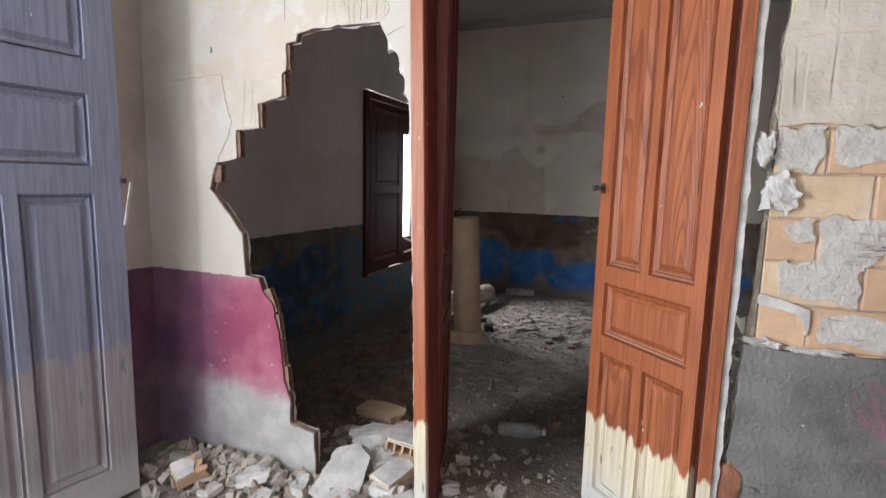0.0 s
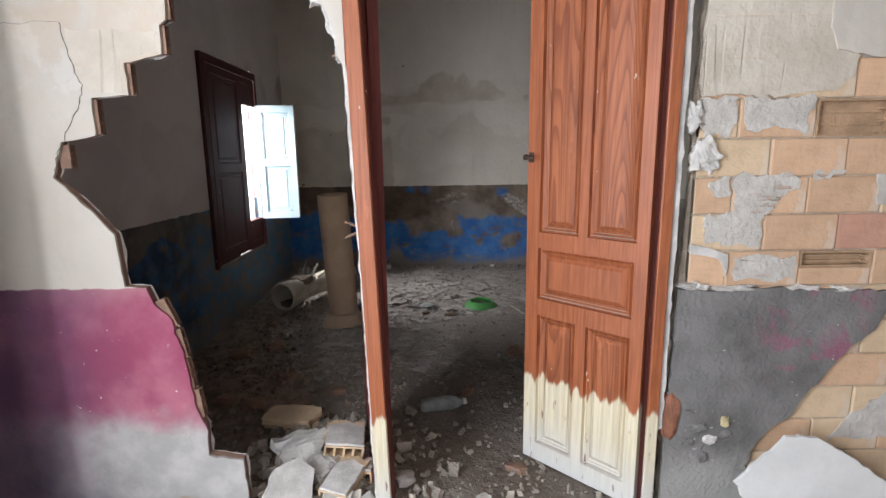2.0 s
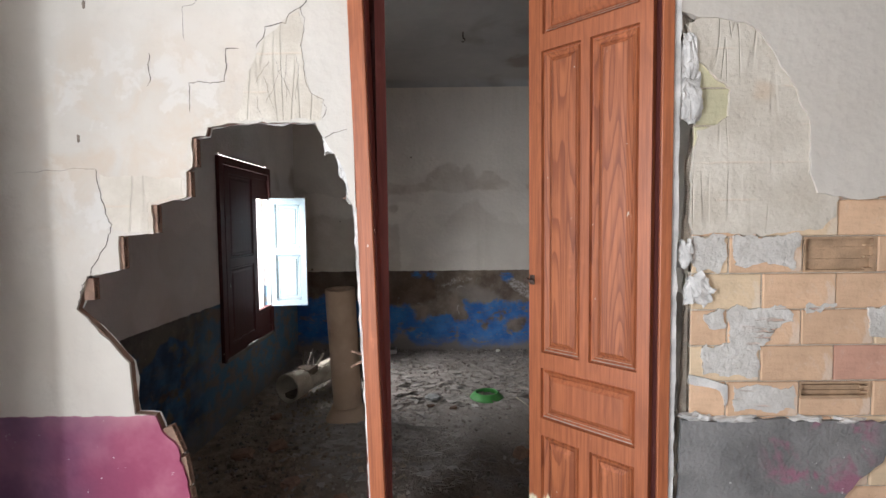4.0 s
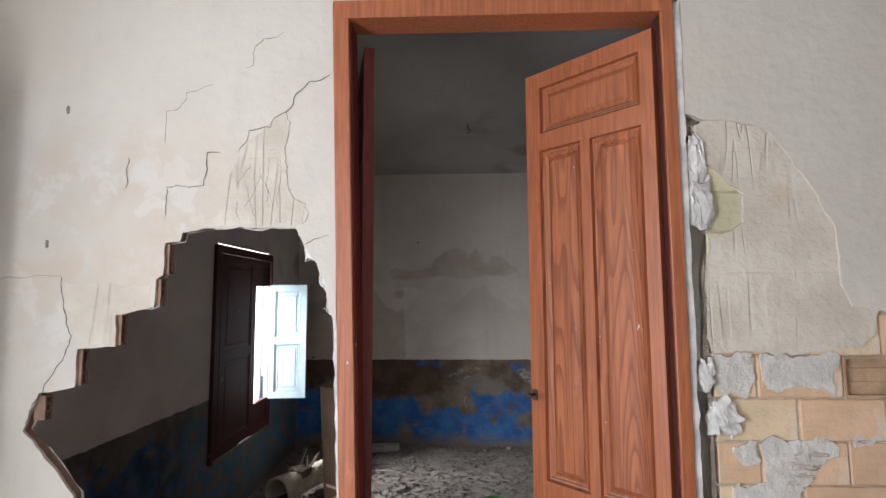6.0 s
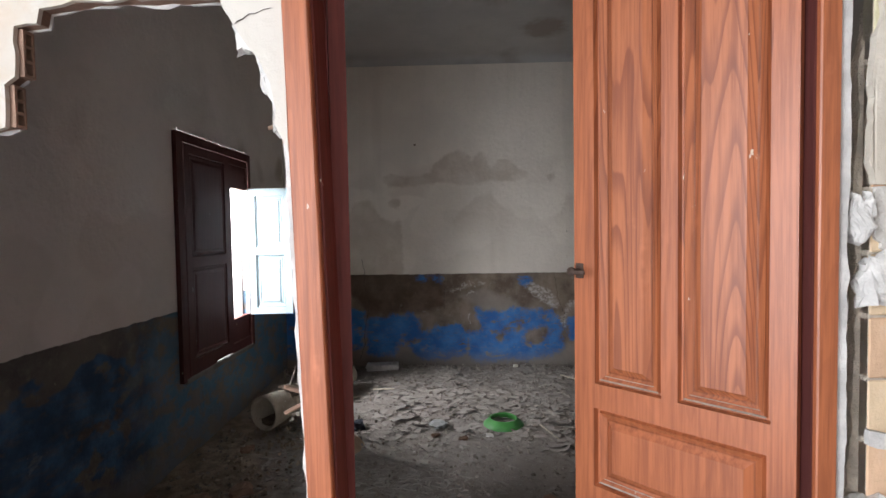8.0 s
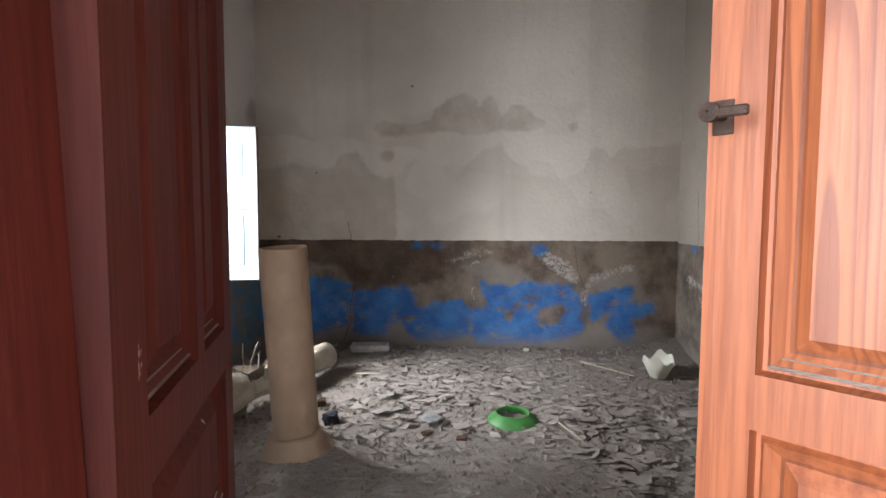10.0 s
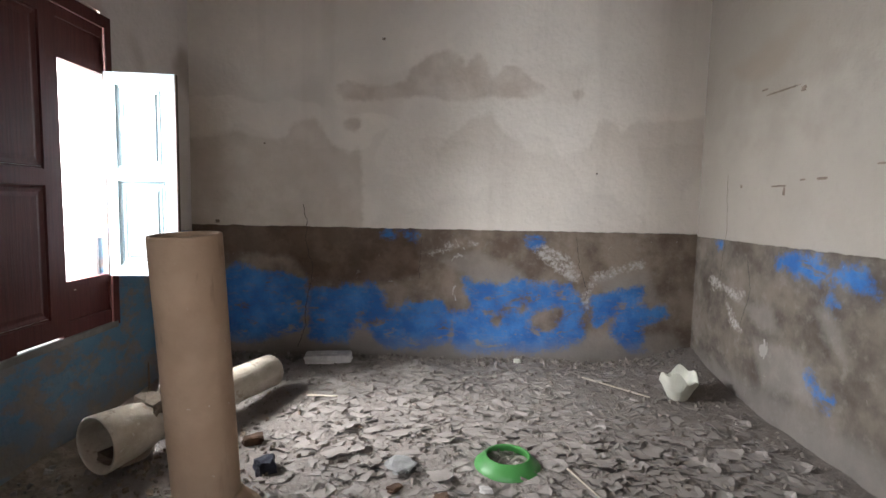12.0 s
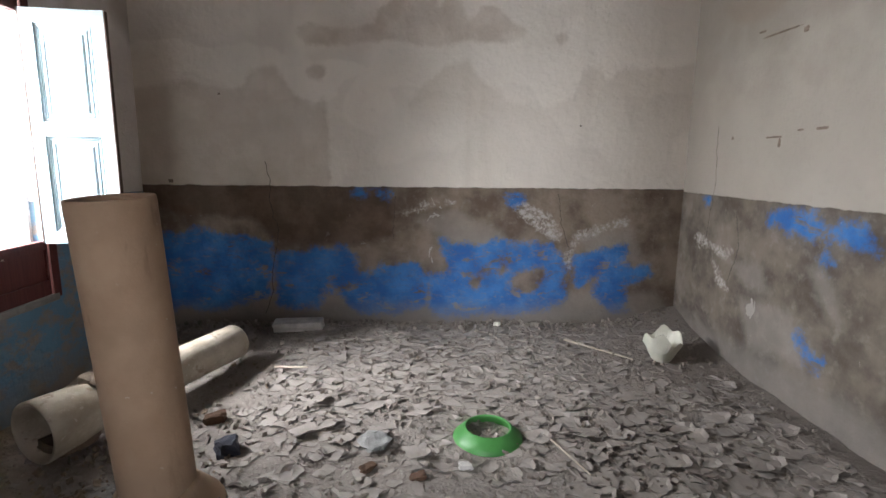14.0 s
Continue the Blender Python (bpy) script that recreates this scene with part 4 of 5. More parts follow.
for box6 in ((-0.40, -0.05, WY0 - 0.0, WY0 + 0.02, WZ0, WZ1), (-0.40, -0.05, WY1 - 0.02, WY1, WZ0, WZ1), (-0.40, -0.004, WY0 + 0.02, WY1 - 0.02, WZ1 - 0.012, WZ1)):
    part("reveal", cube(*box6), GYPSUM, win, "white plastered reveal")
# Thin dark strips added to draw the gap lines at the casement's edges.
for x0, x1 in ((-0.007, -0.001), (0.336, 0.341)):
    part("edge_strip", cube(x0, x1, -0.002, 0.026, 0.775, 1.80), IRON, sm, "dark strip for the gap line at the casement's edge")
panelled_leaf(sm, 0.335, 0.775, 1.80, [(0.05, 0.285, 0.83, 1.26), (0.05, 0.285, 1.32, 1.74)], 0.026, WHITE_PAINT)


# ---- things in the back room ----
TX, TY = -1.276, 3.89
tube = thing("standing_pipe", (TX, TY, 0.03), "tan clay pipe standing upright in the dirt", "pipe")
tube.rotation_euler = (radians(2.8), radians(-2.2), 0)
part("barrel", lathe([(0.108, 0.0), (0.108, 0.05), (0.110, 0.06), (0.112, 0.30), (0.114, 1.020), (0.112, 1.030), (0.097, 1.030), (0.095, 1.015), (0.095, 0.0)], 48), PIPE, tube, smooth=True)
col = lathe([(0.205, -0.03), (0.175, 0.02), (0.146, 0.05), (0.128, 0.085), (0.116, 0.11), (0.104, 0.10)], 36)
for v in col.verts:
    v.co += noise.noise_vector(v.co * 14) * 0.016
part("mortar_foot", col, PIPE, tube, "lump of dried mud round the foot", smooth=True)

lying = thing("lying_pipe", (-1.835, 4.12, 0.185), "pale clay pipe lying on its side, broken socket end", "pipe")
axis = Vector((-1.405, 5.06, 0.20)) - Vector((-1.80, 4.13, 0.19))
lying.rotation_mode = "QUATERNION"
lying.rotation_quaternion = axis.to_track_quat("Z", "Y")
part("socket", lathe([(0.116, 0.0), (0.121, 0.005), (0.118, 0.05), (0.113, 0.13), (0.104, 0.19), (0.088, 0.25), (0.086, 0.20), (0.097, 0.14), (0.103, 0.005), (0.116, 0.0)], 40), PIPE_PALE, lying, smooth=True)
mud = chunk(0.15, 0.10, 0.15, 52, 0.22)
mud.transform(Matrix.Translation((0.0, 0.065, 0.28)))
part("dried_mud", mud, PIPE_MUD, lying, "lump of dried mud and roots on the joint")
bed = chunk(0.15, 0.05, 0.16, 53, 0.15)
bed.transform(Matrix.Translation((0.0, -0.085, 0.12)))
part("mud_bed", bed, PIPE_MUD, lying, "dark mud settled inside the socket")
for i, (x, z, lean, turn, long) in enumerate(((-0.02, 0.26, -10, 35, 0.13), (0.03, 0.30, -48, -25, 0.16), (0.05, 0.28, -70, -60, 0.15), (-0.04, 0.31, -35, 40, 0.10))):
    twig = lathe([(0.006, 0.0), (0.005, long * 0.5), (0.0035, long), (0.0005, long + 0.004)], 7)
    twig.transform(pose(x, 0.10, z, lean - 20, turn, 0))
    part("twig", twig, DUST if i % 2 else PIPE_MUD, lying, "dry broken root")
part("barrel", lathe([(0.090, 0.20), (0.092, 1.0), (0.088, 1.008), (0.078, 1.008), (0.076, 0.20)], 40), PIPE_PALE, lying, smooth=True)

ring = thing("green_ring", (-0.155, 4.335, ground_z(-0.155, 4.335) - 0.004), "bright green plastic ring half sunk in dust", "ring")
part("rim", lathe([(0.146, 0.0), (0.147, 0.008), (0.130, 0.022), (0.100, 0.052), (0.095, 0.054), (0.091, 0.050), (0.114, 0.022), (0.118, 0.0)], 48), GREEN, ring, smooth=True)

pot = thing("broken_pot", (0.965, 5.10, ground_z(0.965, 5.10) - 0.01), "cream glazed pot with a broken jagged rim", "pot")
part("bowl", lathe([(0.002, 0.012), (0.045, 0.0), (0.058, 0.02), (0.085, 0.075), (0.108, 0.15), (0.102, 0.15), (0.078, 0.077), (0.050, 0.025), (0.002, 0.02)], 40, jag=lambda u: 0.03 * math.sin(u * 12.57) + 0.018 * math.sin(u * 37.7 + 1)), CERAMIC, pot)

tile = thing("white_slab", (-1.215, 5.54, ground_z(-1.2, 5.54)), "broken white stone slab lying by the wall", "slab")
tb = chunk(0.31, 0.11, 0.055, 3, 0.06)
tb.transform(pose(0, 0, 0.03, 4, 0, 8))
part("stone", tb, GYPSUM, tile)


def stick(name, a, b, r, material, label):
    d = Vector(b) - Vector(a)
    bm = bmesh.new()
    bmesh.ops.create_cone(bm, cap_ends=True, segments=7, radius1=r, radius2=r * 0.7, depth=d.length, matrix=Matrix.Translation((0, 0, d.length / 2)))
    for v in bm.verts:
        v.co += noise.noise_vector(v.co * 9) * r * 0.5
    ob = tagged(new(name, mesh(name, bm, material)), label, "stick")
    ob.matrix_world = Matrix.Translation(a) @ d.to_track_quat("Z", "Y").to_matrix().to_4x4()
    return ob


def rest(name, sx, sy, sz, x, y, turn, seed, material, label, category, lift=0.0, tilt=(0, 0), group=""):
    """A broken lump lying on the floor."""
    ob = tagged(new(name, mesh(name, chunk(sx, sy, sz, seed, 0.19), material)), label, category, group)
    ob.matrix_world = pose(x, y, ground_z(x, y) + sz * 0.36 + lift, tilt[0], tilt[1], turn)
    return ob


# ---- rubble and litter ----
def stone(bm, x, y, z, s, rnd):
    """A small angular bit."""
    m = pose(x, y, z, rnd.uniform(0, 360), rnd.uniform(0, 360), rnd.uniform(0, 360))
    q = (s * rnd.uniform(0.6, 1.2), s * rnd.uniform(0.5, 1.0), s * rnd.uniform(0.2, 0.6))
    vs = [bm.verts.new(m @ Vector((a * q[0] * rnd.uniform(0.5, 1), b * q[1] * rnd.uniform(0.5, 1), c * q[2] * rnd.uniform(0.6, 1)))) for a in (-0.5, 0.5) for b in (-0.5, 0.5) for c in (-0.5, 0.5)]
    for f in ((0, 1, 3, 2), (4, 6, 7, 5), (0, 4, 5, 1), (2, 3, 7, 6), (0, 2, 6, 4), (1, 5, 7, 3)):
        bm.faces.new([vs[i] for i in f])


def gravel(name, count, place, size, material, label, seed):
    rnd = random.Random(seed)
    bm = bmesh.new()
    for _ in range(count):
        x, y = place(rnd)
        s = size * rnd.uniform(0.35, 1) ** 2 * 1.6
        stone(bm, x, y, ground_z(x, y) + s * 0.12, s, rnd)
    return solid(name, bm, material, label, "rubble", "stuff")


gravel("rubble_heap", 430, lambda r: (r.uniform(-2.0, -1.15), 1.69 - abs(r.gauss(0, 0.15))), 0.055, CHUNK, "heap of broken plaster and block crumbs along the wall", 3)
gravel("rubble_in_breach", 520, lambda r: (r.gauss(-1.0, 0.18), r.gauss(1.90, 0.26)), 0.055, CHUNK, "crumbs of plaster and brick in the broken gap", 4)
gravel("doorway_crumbs", 520, lambda r: (r.uniform(-0.75, 0.55), r.gauss(1.75, 0.30)), 0.030, CHUNK, "plaster crumbs in the doorway", 5)
DUSTY = plain("dust_grey_crumb", (0.33, 0.29, 0.255), 0.35, 14, depth=0.008, per="island")
gravel("back_room_crumbs", 4200, lambda r: (r.uniform(-2.15, 1.28), r.uniform(2.2, 5.65)), 0.024, DUSTY, "small crumbs over the back room floor", 6)
gravel("wall_foot_crumbs", 700, lambda r: (r.uniform(-2.1, 1.3), 5.68 - abs(r.gauss(0, 0.07))), 0.034, DUSTY, "crumbs fallen at the foot of the wall", 7)
gravel("right_wall_crumbs", 340, lambda r: (r.uniform(0.3, 1.6), 1.69 - abs(r.gauss(0, 0.10))), 0.045, CHUNK, "plaster crumbs along the stripped partition", 8)

LITTER = plain("brown_litter", (0.36, 0.285, 0.22), 0.4, 20, depth=0.008, per="island")
gravel("window_side_litter", 520, lambda r: (r.gauss(-1.72, 0.20), r.uniform(2.9, 5.1)), 0.030, LITTER, "brown crumbs and dirt under the window", 9)
gravel("breach_litter", 420, lambda r: (r.uniform(-2.1, -0.7), r.uniform(2.0, 3.3)), 0.034, LITTER, "dark brick crumbs behind the broken wall", 10)


def flake_share(x, y):
    """How much of the mud skin is left at a place."""
    big = noise.noise(Vector((x * 1.3, y * 1.3, 4))) * 0.5 + 0.5
    bare = math.exp(-(((x + 0.10) / 0.42) ** 2 + ((y - 3.55) / 0.50) ** 2)) + math.exp(-(((x - 0.85) / 0.35) ** 2 + ((y - 5.1) / 0.5) ** 2)) * 0.7
    near = min(1, max(0, (y - 2.75) / 0.7))
    left = min(1, max(0, (x + 1.75) / 0.5)) if y < 4.6 else min(1, max(0, (x + 1.35) / 0.3))
    far = 1 - 0.55 * min(1, max(0, (x - 0.35) / 0.6)) * min(1, max(0, (y - 4.4) / 0.5))
    return (0.10 + 0.95 * big) * near * left * far * (1 - bare)


def flakes():
    """Dried mud skin, split along wandering cracks into angular plates; here and there a rim curls up."""
    rnd = random.Random(12)
    step = 0.043
    nx, ny = int(3.2 / step), int(2.9 / step)
    node = {}
    for i in range(nx + 1):
        for j in range(ny + 1):
            x, y = -2.0 + step * (i + 0.5 * (j % 2)), 2.72 + step * j
            n = noise.noise_vector(Vector((x * 3, y * 3, 7)))
            node[i, j] = (x + rnd.uniform(-0.024, 0.024) + n.x * 0.02, y + rnd.uniform(-0.024, 0.024) + n.y * 0.02)
    verts, faces = [], []
    for i in range(nx):
        for j in range(ny):
            quad = [node[i, j], node[i + 1, j], node[i + 1, j + 1], node[i, j + 1]]
            kind = rnd.random()
            cells = [quad] if kind < 0.82 else [[quad[0], quad[1], quad[2]], [quad[0], quad[2], quad[3]]] if kind < 0.91 else [[quad[0], quad[1], quad[3]], [quad[1], quad[2], quad[3]]]
            for cell in cells:
                cx, cy = sum(p[0] for p in cell) / len(cell), sum(p[1] for p in cell) / len(cell)
                if rnd.random() > flake_share(cx, cy) or cy > 5.62:
                    continue
                rim = []
                for p, q in zip(cell, cell[1:] + cell[:1]):
                    rim.append(p)
                    for f in (0.33, 0.67):
                        rim.append((p[0] + (q[0] - p[0]) * f + rnd.uniform(-0.007, 0.007), p[1] + (q[1] - p[1]) * f + rnd.uniform(-0.007, 0.007)))
                shrink, side = rnd.uniform(0.80, 1.12), rnd.gauss(-1.3, 1.2)
                lift = rnd.uniform(0.0005, 0.003) if rnd.random() < 0.60 else rnd.uniform(0.005, 0.017)
                k, n = len(verts), len(rim)
                verts.append((cx, cy, ground_z(cx, cy) + 0.003))
                for ring, rise in ((0.72, 0.15), (1.0, 1.0), (0.97, -0.4)):
                    for u, w in rim:
                        a = math.atan2(w - cy, u - cx)
                        x, y = cx + (u - cx) * shrink * ring, cy + (w - cy) * shrink * ring
                        up = lift * rise * max(0.12, math.cos(a - side)) if rise > 0 else lift * max(0.12, math.cos(a - side)) - 0.0035
                        verts.append((x, y, ground_z(x, y) + 0.003 + up))
                for m in range(n):
                    o = (m + 1) % n
                    faces.append((k, k + 1 + m, k + 1 + o))
                    for r in (0, 1):
                        faces.append((k + 1 + n * r + m, k + 1 + n * (r + 1) + m, k + 1 + n * (r + 1) + o, k + 1 + n * r + o))
    me = bpy.data.meshes.new("mud_flakes")
    me.from_pydata(verts, [], faces)
    me.materials.append(FLAKE)
    return tagged(new("mud_flakes", me), "curled grey flakes of dried mud over the floor", "flakes", "", "stuff")


flakes()


def broken_block(name, at, turn, size, cells, material, label, tilt=(0, 0)):
    ob = thing(name, at, label, "brick", "fallen blocks")
    ob.rotation_euler = (radians(tilt[0]), radians(tilt[1]), radians(turn))
    L, D, H = size
    bm = hollow_block(L, D, H, *cells)
    rnd = random.Random(int(L * 1000) + int(turn))
    for v in bm.verts:
        if v.co.x > L * 0.8:
            v.co.x -= rnd.uniform(0, 0.05) * (0.4 + v.co.y / D)
    part("shell", bm, material, ob)
    part("plaster_face", face_plate(L, D, H), GYPSUM, ob, "grey plaster on one face")
    return ob


def face_plate(L, D, H):
    bm = slab(ragged([(0.004, 0.003), (L - 0.06, 0.003), (L - 0.04, D * 0.5), (L - 0.075, D - 0.004), (0.004, D - 0.004)], 0.006, 0.02, int(L * 999)), 0, 0.010)
    bm.transform(Matrix(((1, 0, 0, 0), (0, 0, 1, 0), (0, 1, 0, H), (0, 0, 0, 1))))
    return bm


broken_block("broken_block", (-0.87, 1.70, 0.06), 72, (0.22, 0.115, 0.045), (4, 1), CLAY_PALE, "broken pale hollow clay block lying flat", (4, -6))
broken_block("broken_block", (-0.84, 1.92, 0.11), 98, (0.20, 0.16, 0.055), (4, 1), CLAY_PALE, "plaster-faced hollow block on the rubble", (10, -4))
broken_block("broken_block", (-0.79, 1.83, 0.06), 84, (0.15, 0.11, 0.05), (3, 1), CLAY, "small broken hollow block by the jamb", (-5, 6))
broken_block("broken_block", (-1.68, 1.40, 0.06), 60, (0.13, 0.11, 0.045), (3, 1), CLAY, "broken end of a hollow clay block", (14, -10))
flat = tagged(new("tan_block", mesh("tan_block", chunk(0.27, 0.135, 0.055, 21, 0.10), CLAY_PALE)), "tan clay block lying flat in the dust", "brick", "fallen blocks")
flat.matrix_world = pose(-1.25, 2.34, ground_z(-1.25, 2.34) + 0.045, 6, -3, -14)
lean = tagged(new("plaster_slab", mesh("plaster_slab", slab(ragged([(-0.10, -0.15), (0.09, -0.16), (0.11, -0.02), (0.06, 0.15), (-0.03, 0.17), (-0.11, 0.09)], 0.007, 0.03, 31), -0.022, 0.022), GYPSUM)), "white plaster slab leaning on the rubble", "slab")
lean.data.transform(Matrix.Scale(0.82, 4))
lean.matrix_world = pose(-1.08, 1.69, 0.105, -42, 32, 12)
shard = thing("white_plaster_sheet", (0, 0, 0), "large white plaster sheet leaning on the wall foot", "slab")
sb = slab(ragged([(0.50, 0.21), (0.56, 0.27), (0.63, 0.315), (0.68, 0.365), (0.79, 0.36), (1.05, 0.19), (1.10, 0.03), (0.62, 0.02), (0.55, 0.12)], 0.010, 0.025, 41), 0, 0.014)
for v in sb.verts:
    v.co.y += 1.555 + 0.18 * v.co.z
part("sheet", sb, plain("white_plaster", (0.74, 0.73, 0.71), 0.08, 6), shard)
LUMPS = [
    ("plaster_chunk", 0.20, 0.16, 0.11, -1.12, 2.02, 20, 1), ("plaster_chunk", 0.15, 0.11, 0.08, -1.00, 1.88, 70, 2), ("plaster_chunk", 0.11, 0.08, 0.05, -0.90, 1.72, 10, 3),
    ("plaster_chunk", 0.09, 0.07, 0.05, -0.80, 1.70, 40, 4), ("plaster_chunk", 0.12, 0.05, 0.03, -1.62, 1.60, 15, 5), ("plaster_chunk", 0.10, 0.08, 0.03, -1.88, 1.60, 70, 6),
    ("plaster_chunk", 0.13, 0.10, 0.045, -1.45, 1.58, 30, 7), ("plaster_chunk", 0.10, 0.08, 0.04, -1.34, 1.50, 5, 8), ("plaster_chunk", 0.09, 0.06, 0.03, -1.56, 1.45, 85, 9),
    ("plaster_chunk", 0.11, 0.07, 0.06, -1.24, 1.62, 120, 10), ("brick_piece", 0.12, 0.09, 0.05, -1.52, 2.55, 20, 11), ("brick_piece", 0.10, 0.08, 0.04, -1.28, 2.54, 50, 12),
    ("brick_piece", 0.09, 0.07, 0.05, -1.68, 2.58, 80, 13), ("brick_piece", 0.13, 0.09, 0.06, -1.86, 3.25, 10, 14), ("brick_piece", 0.11, 0.08, 0.06, -1.66, 3.35, 33, 15),
    ("brick_piece", 0.10, 0.07, 0.05, -1.42, 2.86, 64, 16), ("brick_piece", 0.08, 0.06, 0.04, -1.10, 2.72, 12, 17), ("brick_piece", 0.09, 0.08, 0.06, -0.02, 3.22, 44, 18),
    ("brick_piece", 0.08, 0.06, 0.05, 0.05, 3.02, 9, 19), ("brick_piece", 0.07, 0.05, 0.04, -0.36, 2.66, 50, 20), ("brick_piece", 0.09, 0.05, 0.03, -0.20, 1.96, -42, 21),
    ("brick_piece", 0.08, 0.05, 0.045, -1.85, 3.88, 30, 22), ("charred_lump", 0.085, 0.075, 0.07, -1.20, 4.24, 20, 23), ("brown_lump", 0.09, 0.05, 0.045, -1.34, 4.48, 25, 24),
    ("white_pebble", 0.045, 0.03, 0.028, 0.075, 5.58, 10, 25), ("plaster_chunk", 0.05, 0.04, 0.02, -0.27, 4.12, 10, 26), ("brown_lump", 0.07, 0.04, 0.02, -0.64, 4.12, 60, 27), ("brown_lump", 0.06, 0.04, 0.02, -0.45, 4.05, 15, 28),
    ("plaster_chunk", 0.10, 0.08, 0.05, -0.55, 1.62, 35, 29), ("plaster_chunk", 0.08, 0.06, 0.04, -0.36, 1.72, 75, 30), ("plaster_chunk", 0.07, 0.06, 0.04, -0.66, 1.86, 10, 31), ("plaster_chunk", 0.12, 0.09, 0.06, 0.42, 1.60, 20, 32), ("plaster_chunk", 0.09, 0.06, 0.05, 0.34, 1.52, 55, 33)]
CHAR = plain("charred_blue_black", (0.035, 0.038, 0.055), 0.3, 25, 0.6, 0.006)
BROWN = plain("dry_brown_leaf", (0.12, 0.070, 0.045), 0.3, 25, 0.8, 0.004)
LOOK = {"plaster_chunk": (GYPSUM, "chunk of fallen white plaster on the rubble", "plaster chunk"), "brick_piece": (CLAY_DARK, "dusty broken brick piece on the dirt", "brick"), "charred_lump": (CHAR, "dark charred lump on the flaked floor", "debris"),
        "brown_lump": (BROWN, "dry brown scrap on the flaked floor", "debris"), "white_pebble": (CERAMIC, "small white pebble by the wall", "stone")}
for name, sx, sy, sz, x, y, turn, seed in LUMPS:
    m, label, cat = LOOK[name]
    rest(name, sx, sy, sz, x, y, turn, seed, m, label, cat, 0.0, (seed % 5 * 4 - 8, seed % 7 * 3 - 9), "fallen rubble")

PLASTIC = plain("dusty_clear_plastic", (0.27, 0.27, 0.26), 0.3, 18, 0.4, 0.003, 0.5)
bottle = thing("plastic_bottle", (-0.62, 2.46, ground_z(-0.5, 2.47) + 0.032), "dusty crushed plastic bottle lying on the dirt", "bottle")
bottle.rotation_euler = (0, radians(90), radians(12))
bb = lathe([(0.002, 0.0), (0.034, 0.004), (0.038, 0.02), (0.036, 0.05), (0.038, 0.07), (0.036, 0.10), (0.038, 0.13), (0.036, 0.16), (0.030, 0.19), (0.014, 0.215), (0.013, 0.235), (0.002, 0.236)], 22)
for v in bb.verts:
    v.co += noise.noise_vector(v.co * 22) * 0.006
part("body", bb, PLASTIC, bottle, smooth=True)
part("cap", lathe([(0.002, 0.226), (0.016, 0.226), (0.016, 0.242), (0.002, 0.243)], 16), CERAMIC, bottle, "white cap")
bag = tagged(new("crumpled_plastic", mesh("crumpled_plastic", chunk(0.10, 0.13, 0.020, 77, 0.42), PLASTIC)), "crumpled scrap of clear plastic on the floor", "litter")
bag.matrix_world = pose(-0.62, 4.27, ground_z(-0.62, 4.27) + 0.018, 0, 0, 20)
stick("white_stick", (0.46, 5.34, ground_z(0.46, 5.34) + 0.012), (0.78, 5.06, ground_z(0.78, 5.06) + 0.012), 0.006, PIPE_PALE, "thin pale stick lying on the dirt")
stick("white_stick", (0.10, 4.28, ground_z(0.10, 4.28) + 0.012), (0.19, 4.05, ground_z(0.19, 4.05) + 0.014), 0.0045, PIPE_PALE, "thin pale stick lying on the dirt")
stick("twig", (-1.72, 4.44, 0.20), (-1.60, 4.42, 0.40), 0.012, PIPE_PALE, "splintered pale wood stuck in the broken pipe")
stick("twig", (-1.68, 4.50, 0.22), (-1.50, 4.50, 0.36), 0.016, PIPE_PALE, "splintered pale wood stuck in the broken pipe")
stick("twig", (-1.66, 4.42, 0.17), (-1.61, 4.34, 0.31), 0.014, PIPE_PALE, "splintered pale wood stuck in the broken pipe")
stick("twig", (-1.20, 4.92, 0.10), (-1.02, 4.86, 0.12), 0.006, PIPE_PALE, "thin dry twig on the flaked floor")
for a, b in (((-0.785, 1.75, 1.10), (-0.828, 1.722, 1.122)), ((-0.785, 1.75, 1.085), (-0.830, 1.722, 1.066)), ((-0.80, 1.75, 1.67), (-0.846, 1.722, 1.65))):
    stick("nail", a, b, 0.006, CLAY_DARK, "rusty nail sticking out of the jamb")

hook = thing("ceiling_hook", (-0.34, 4.24, HIGH), "rusted iron hook hanging from the ceiling", "hook")
shank = lathe([(0.001, -0.055), (0.005, -0.05), (0.005, 0.0), (0.016, 0.002)], 9)
part("shank", shank, IRON, hook)
bend = bmesh.new()
loop = [(0.016 * math.sin(a), -0.066 + 0.016 * math.cos(a)) for a in [i * 0.5 for i in range(10)]]
rings = [[bend.verts.new((u * (1 + 0.25 * math.cos(q)), 0.004 * math.sin(q), w + 0.004 * math.cos(q))) for q in (0, 1.57, 3.14, 4.71)] for u, w in loop]
for a, b in zip(rings, rings[1:]):
    for i in range(4):
        bend.faces.new((a[i], a[(i + 1) % 4], b[(i + 1) % 4], b[i]))
part("bend", bend, IRON, hook)
stub = chunk(0.055, 0.04, 0.17, 88, 0.2)
stub.transform(Matrix.Translation((0.312, 1.716, 0.40)))
# Red brick dimmed in colour for the shade of the cavity.
part("broken_brick", stub, plain("dimmed_red_terracotta", (0.30, 0.13, 0.08), 0.35, 14), wall_r, "broken red brick edge by the jamb")
lump = chunk(0.026, 0.018, 0.035, 89, 0.25)
lump.transform(Matrix.Translation((0.51, 1.702, 0.38)))
part("mortar_lump", lump, plain("yellowish_mortar", (0.55, 0.46, 0.26), 0.25, 20), wall_r, "yellowish mortar lump in the dado")
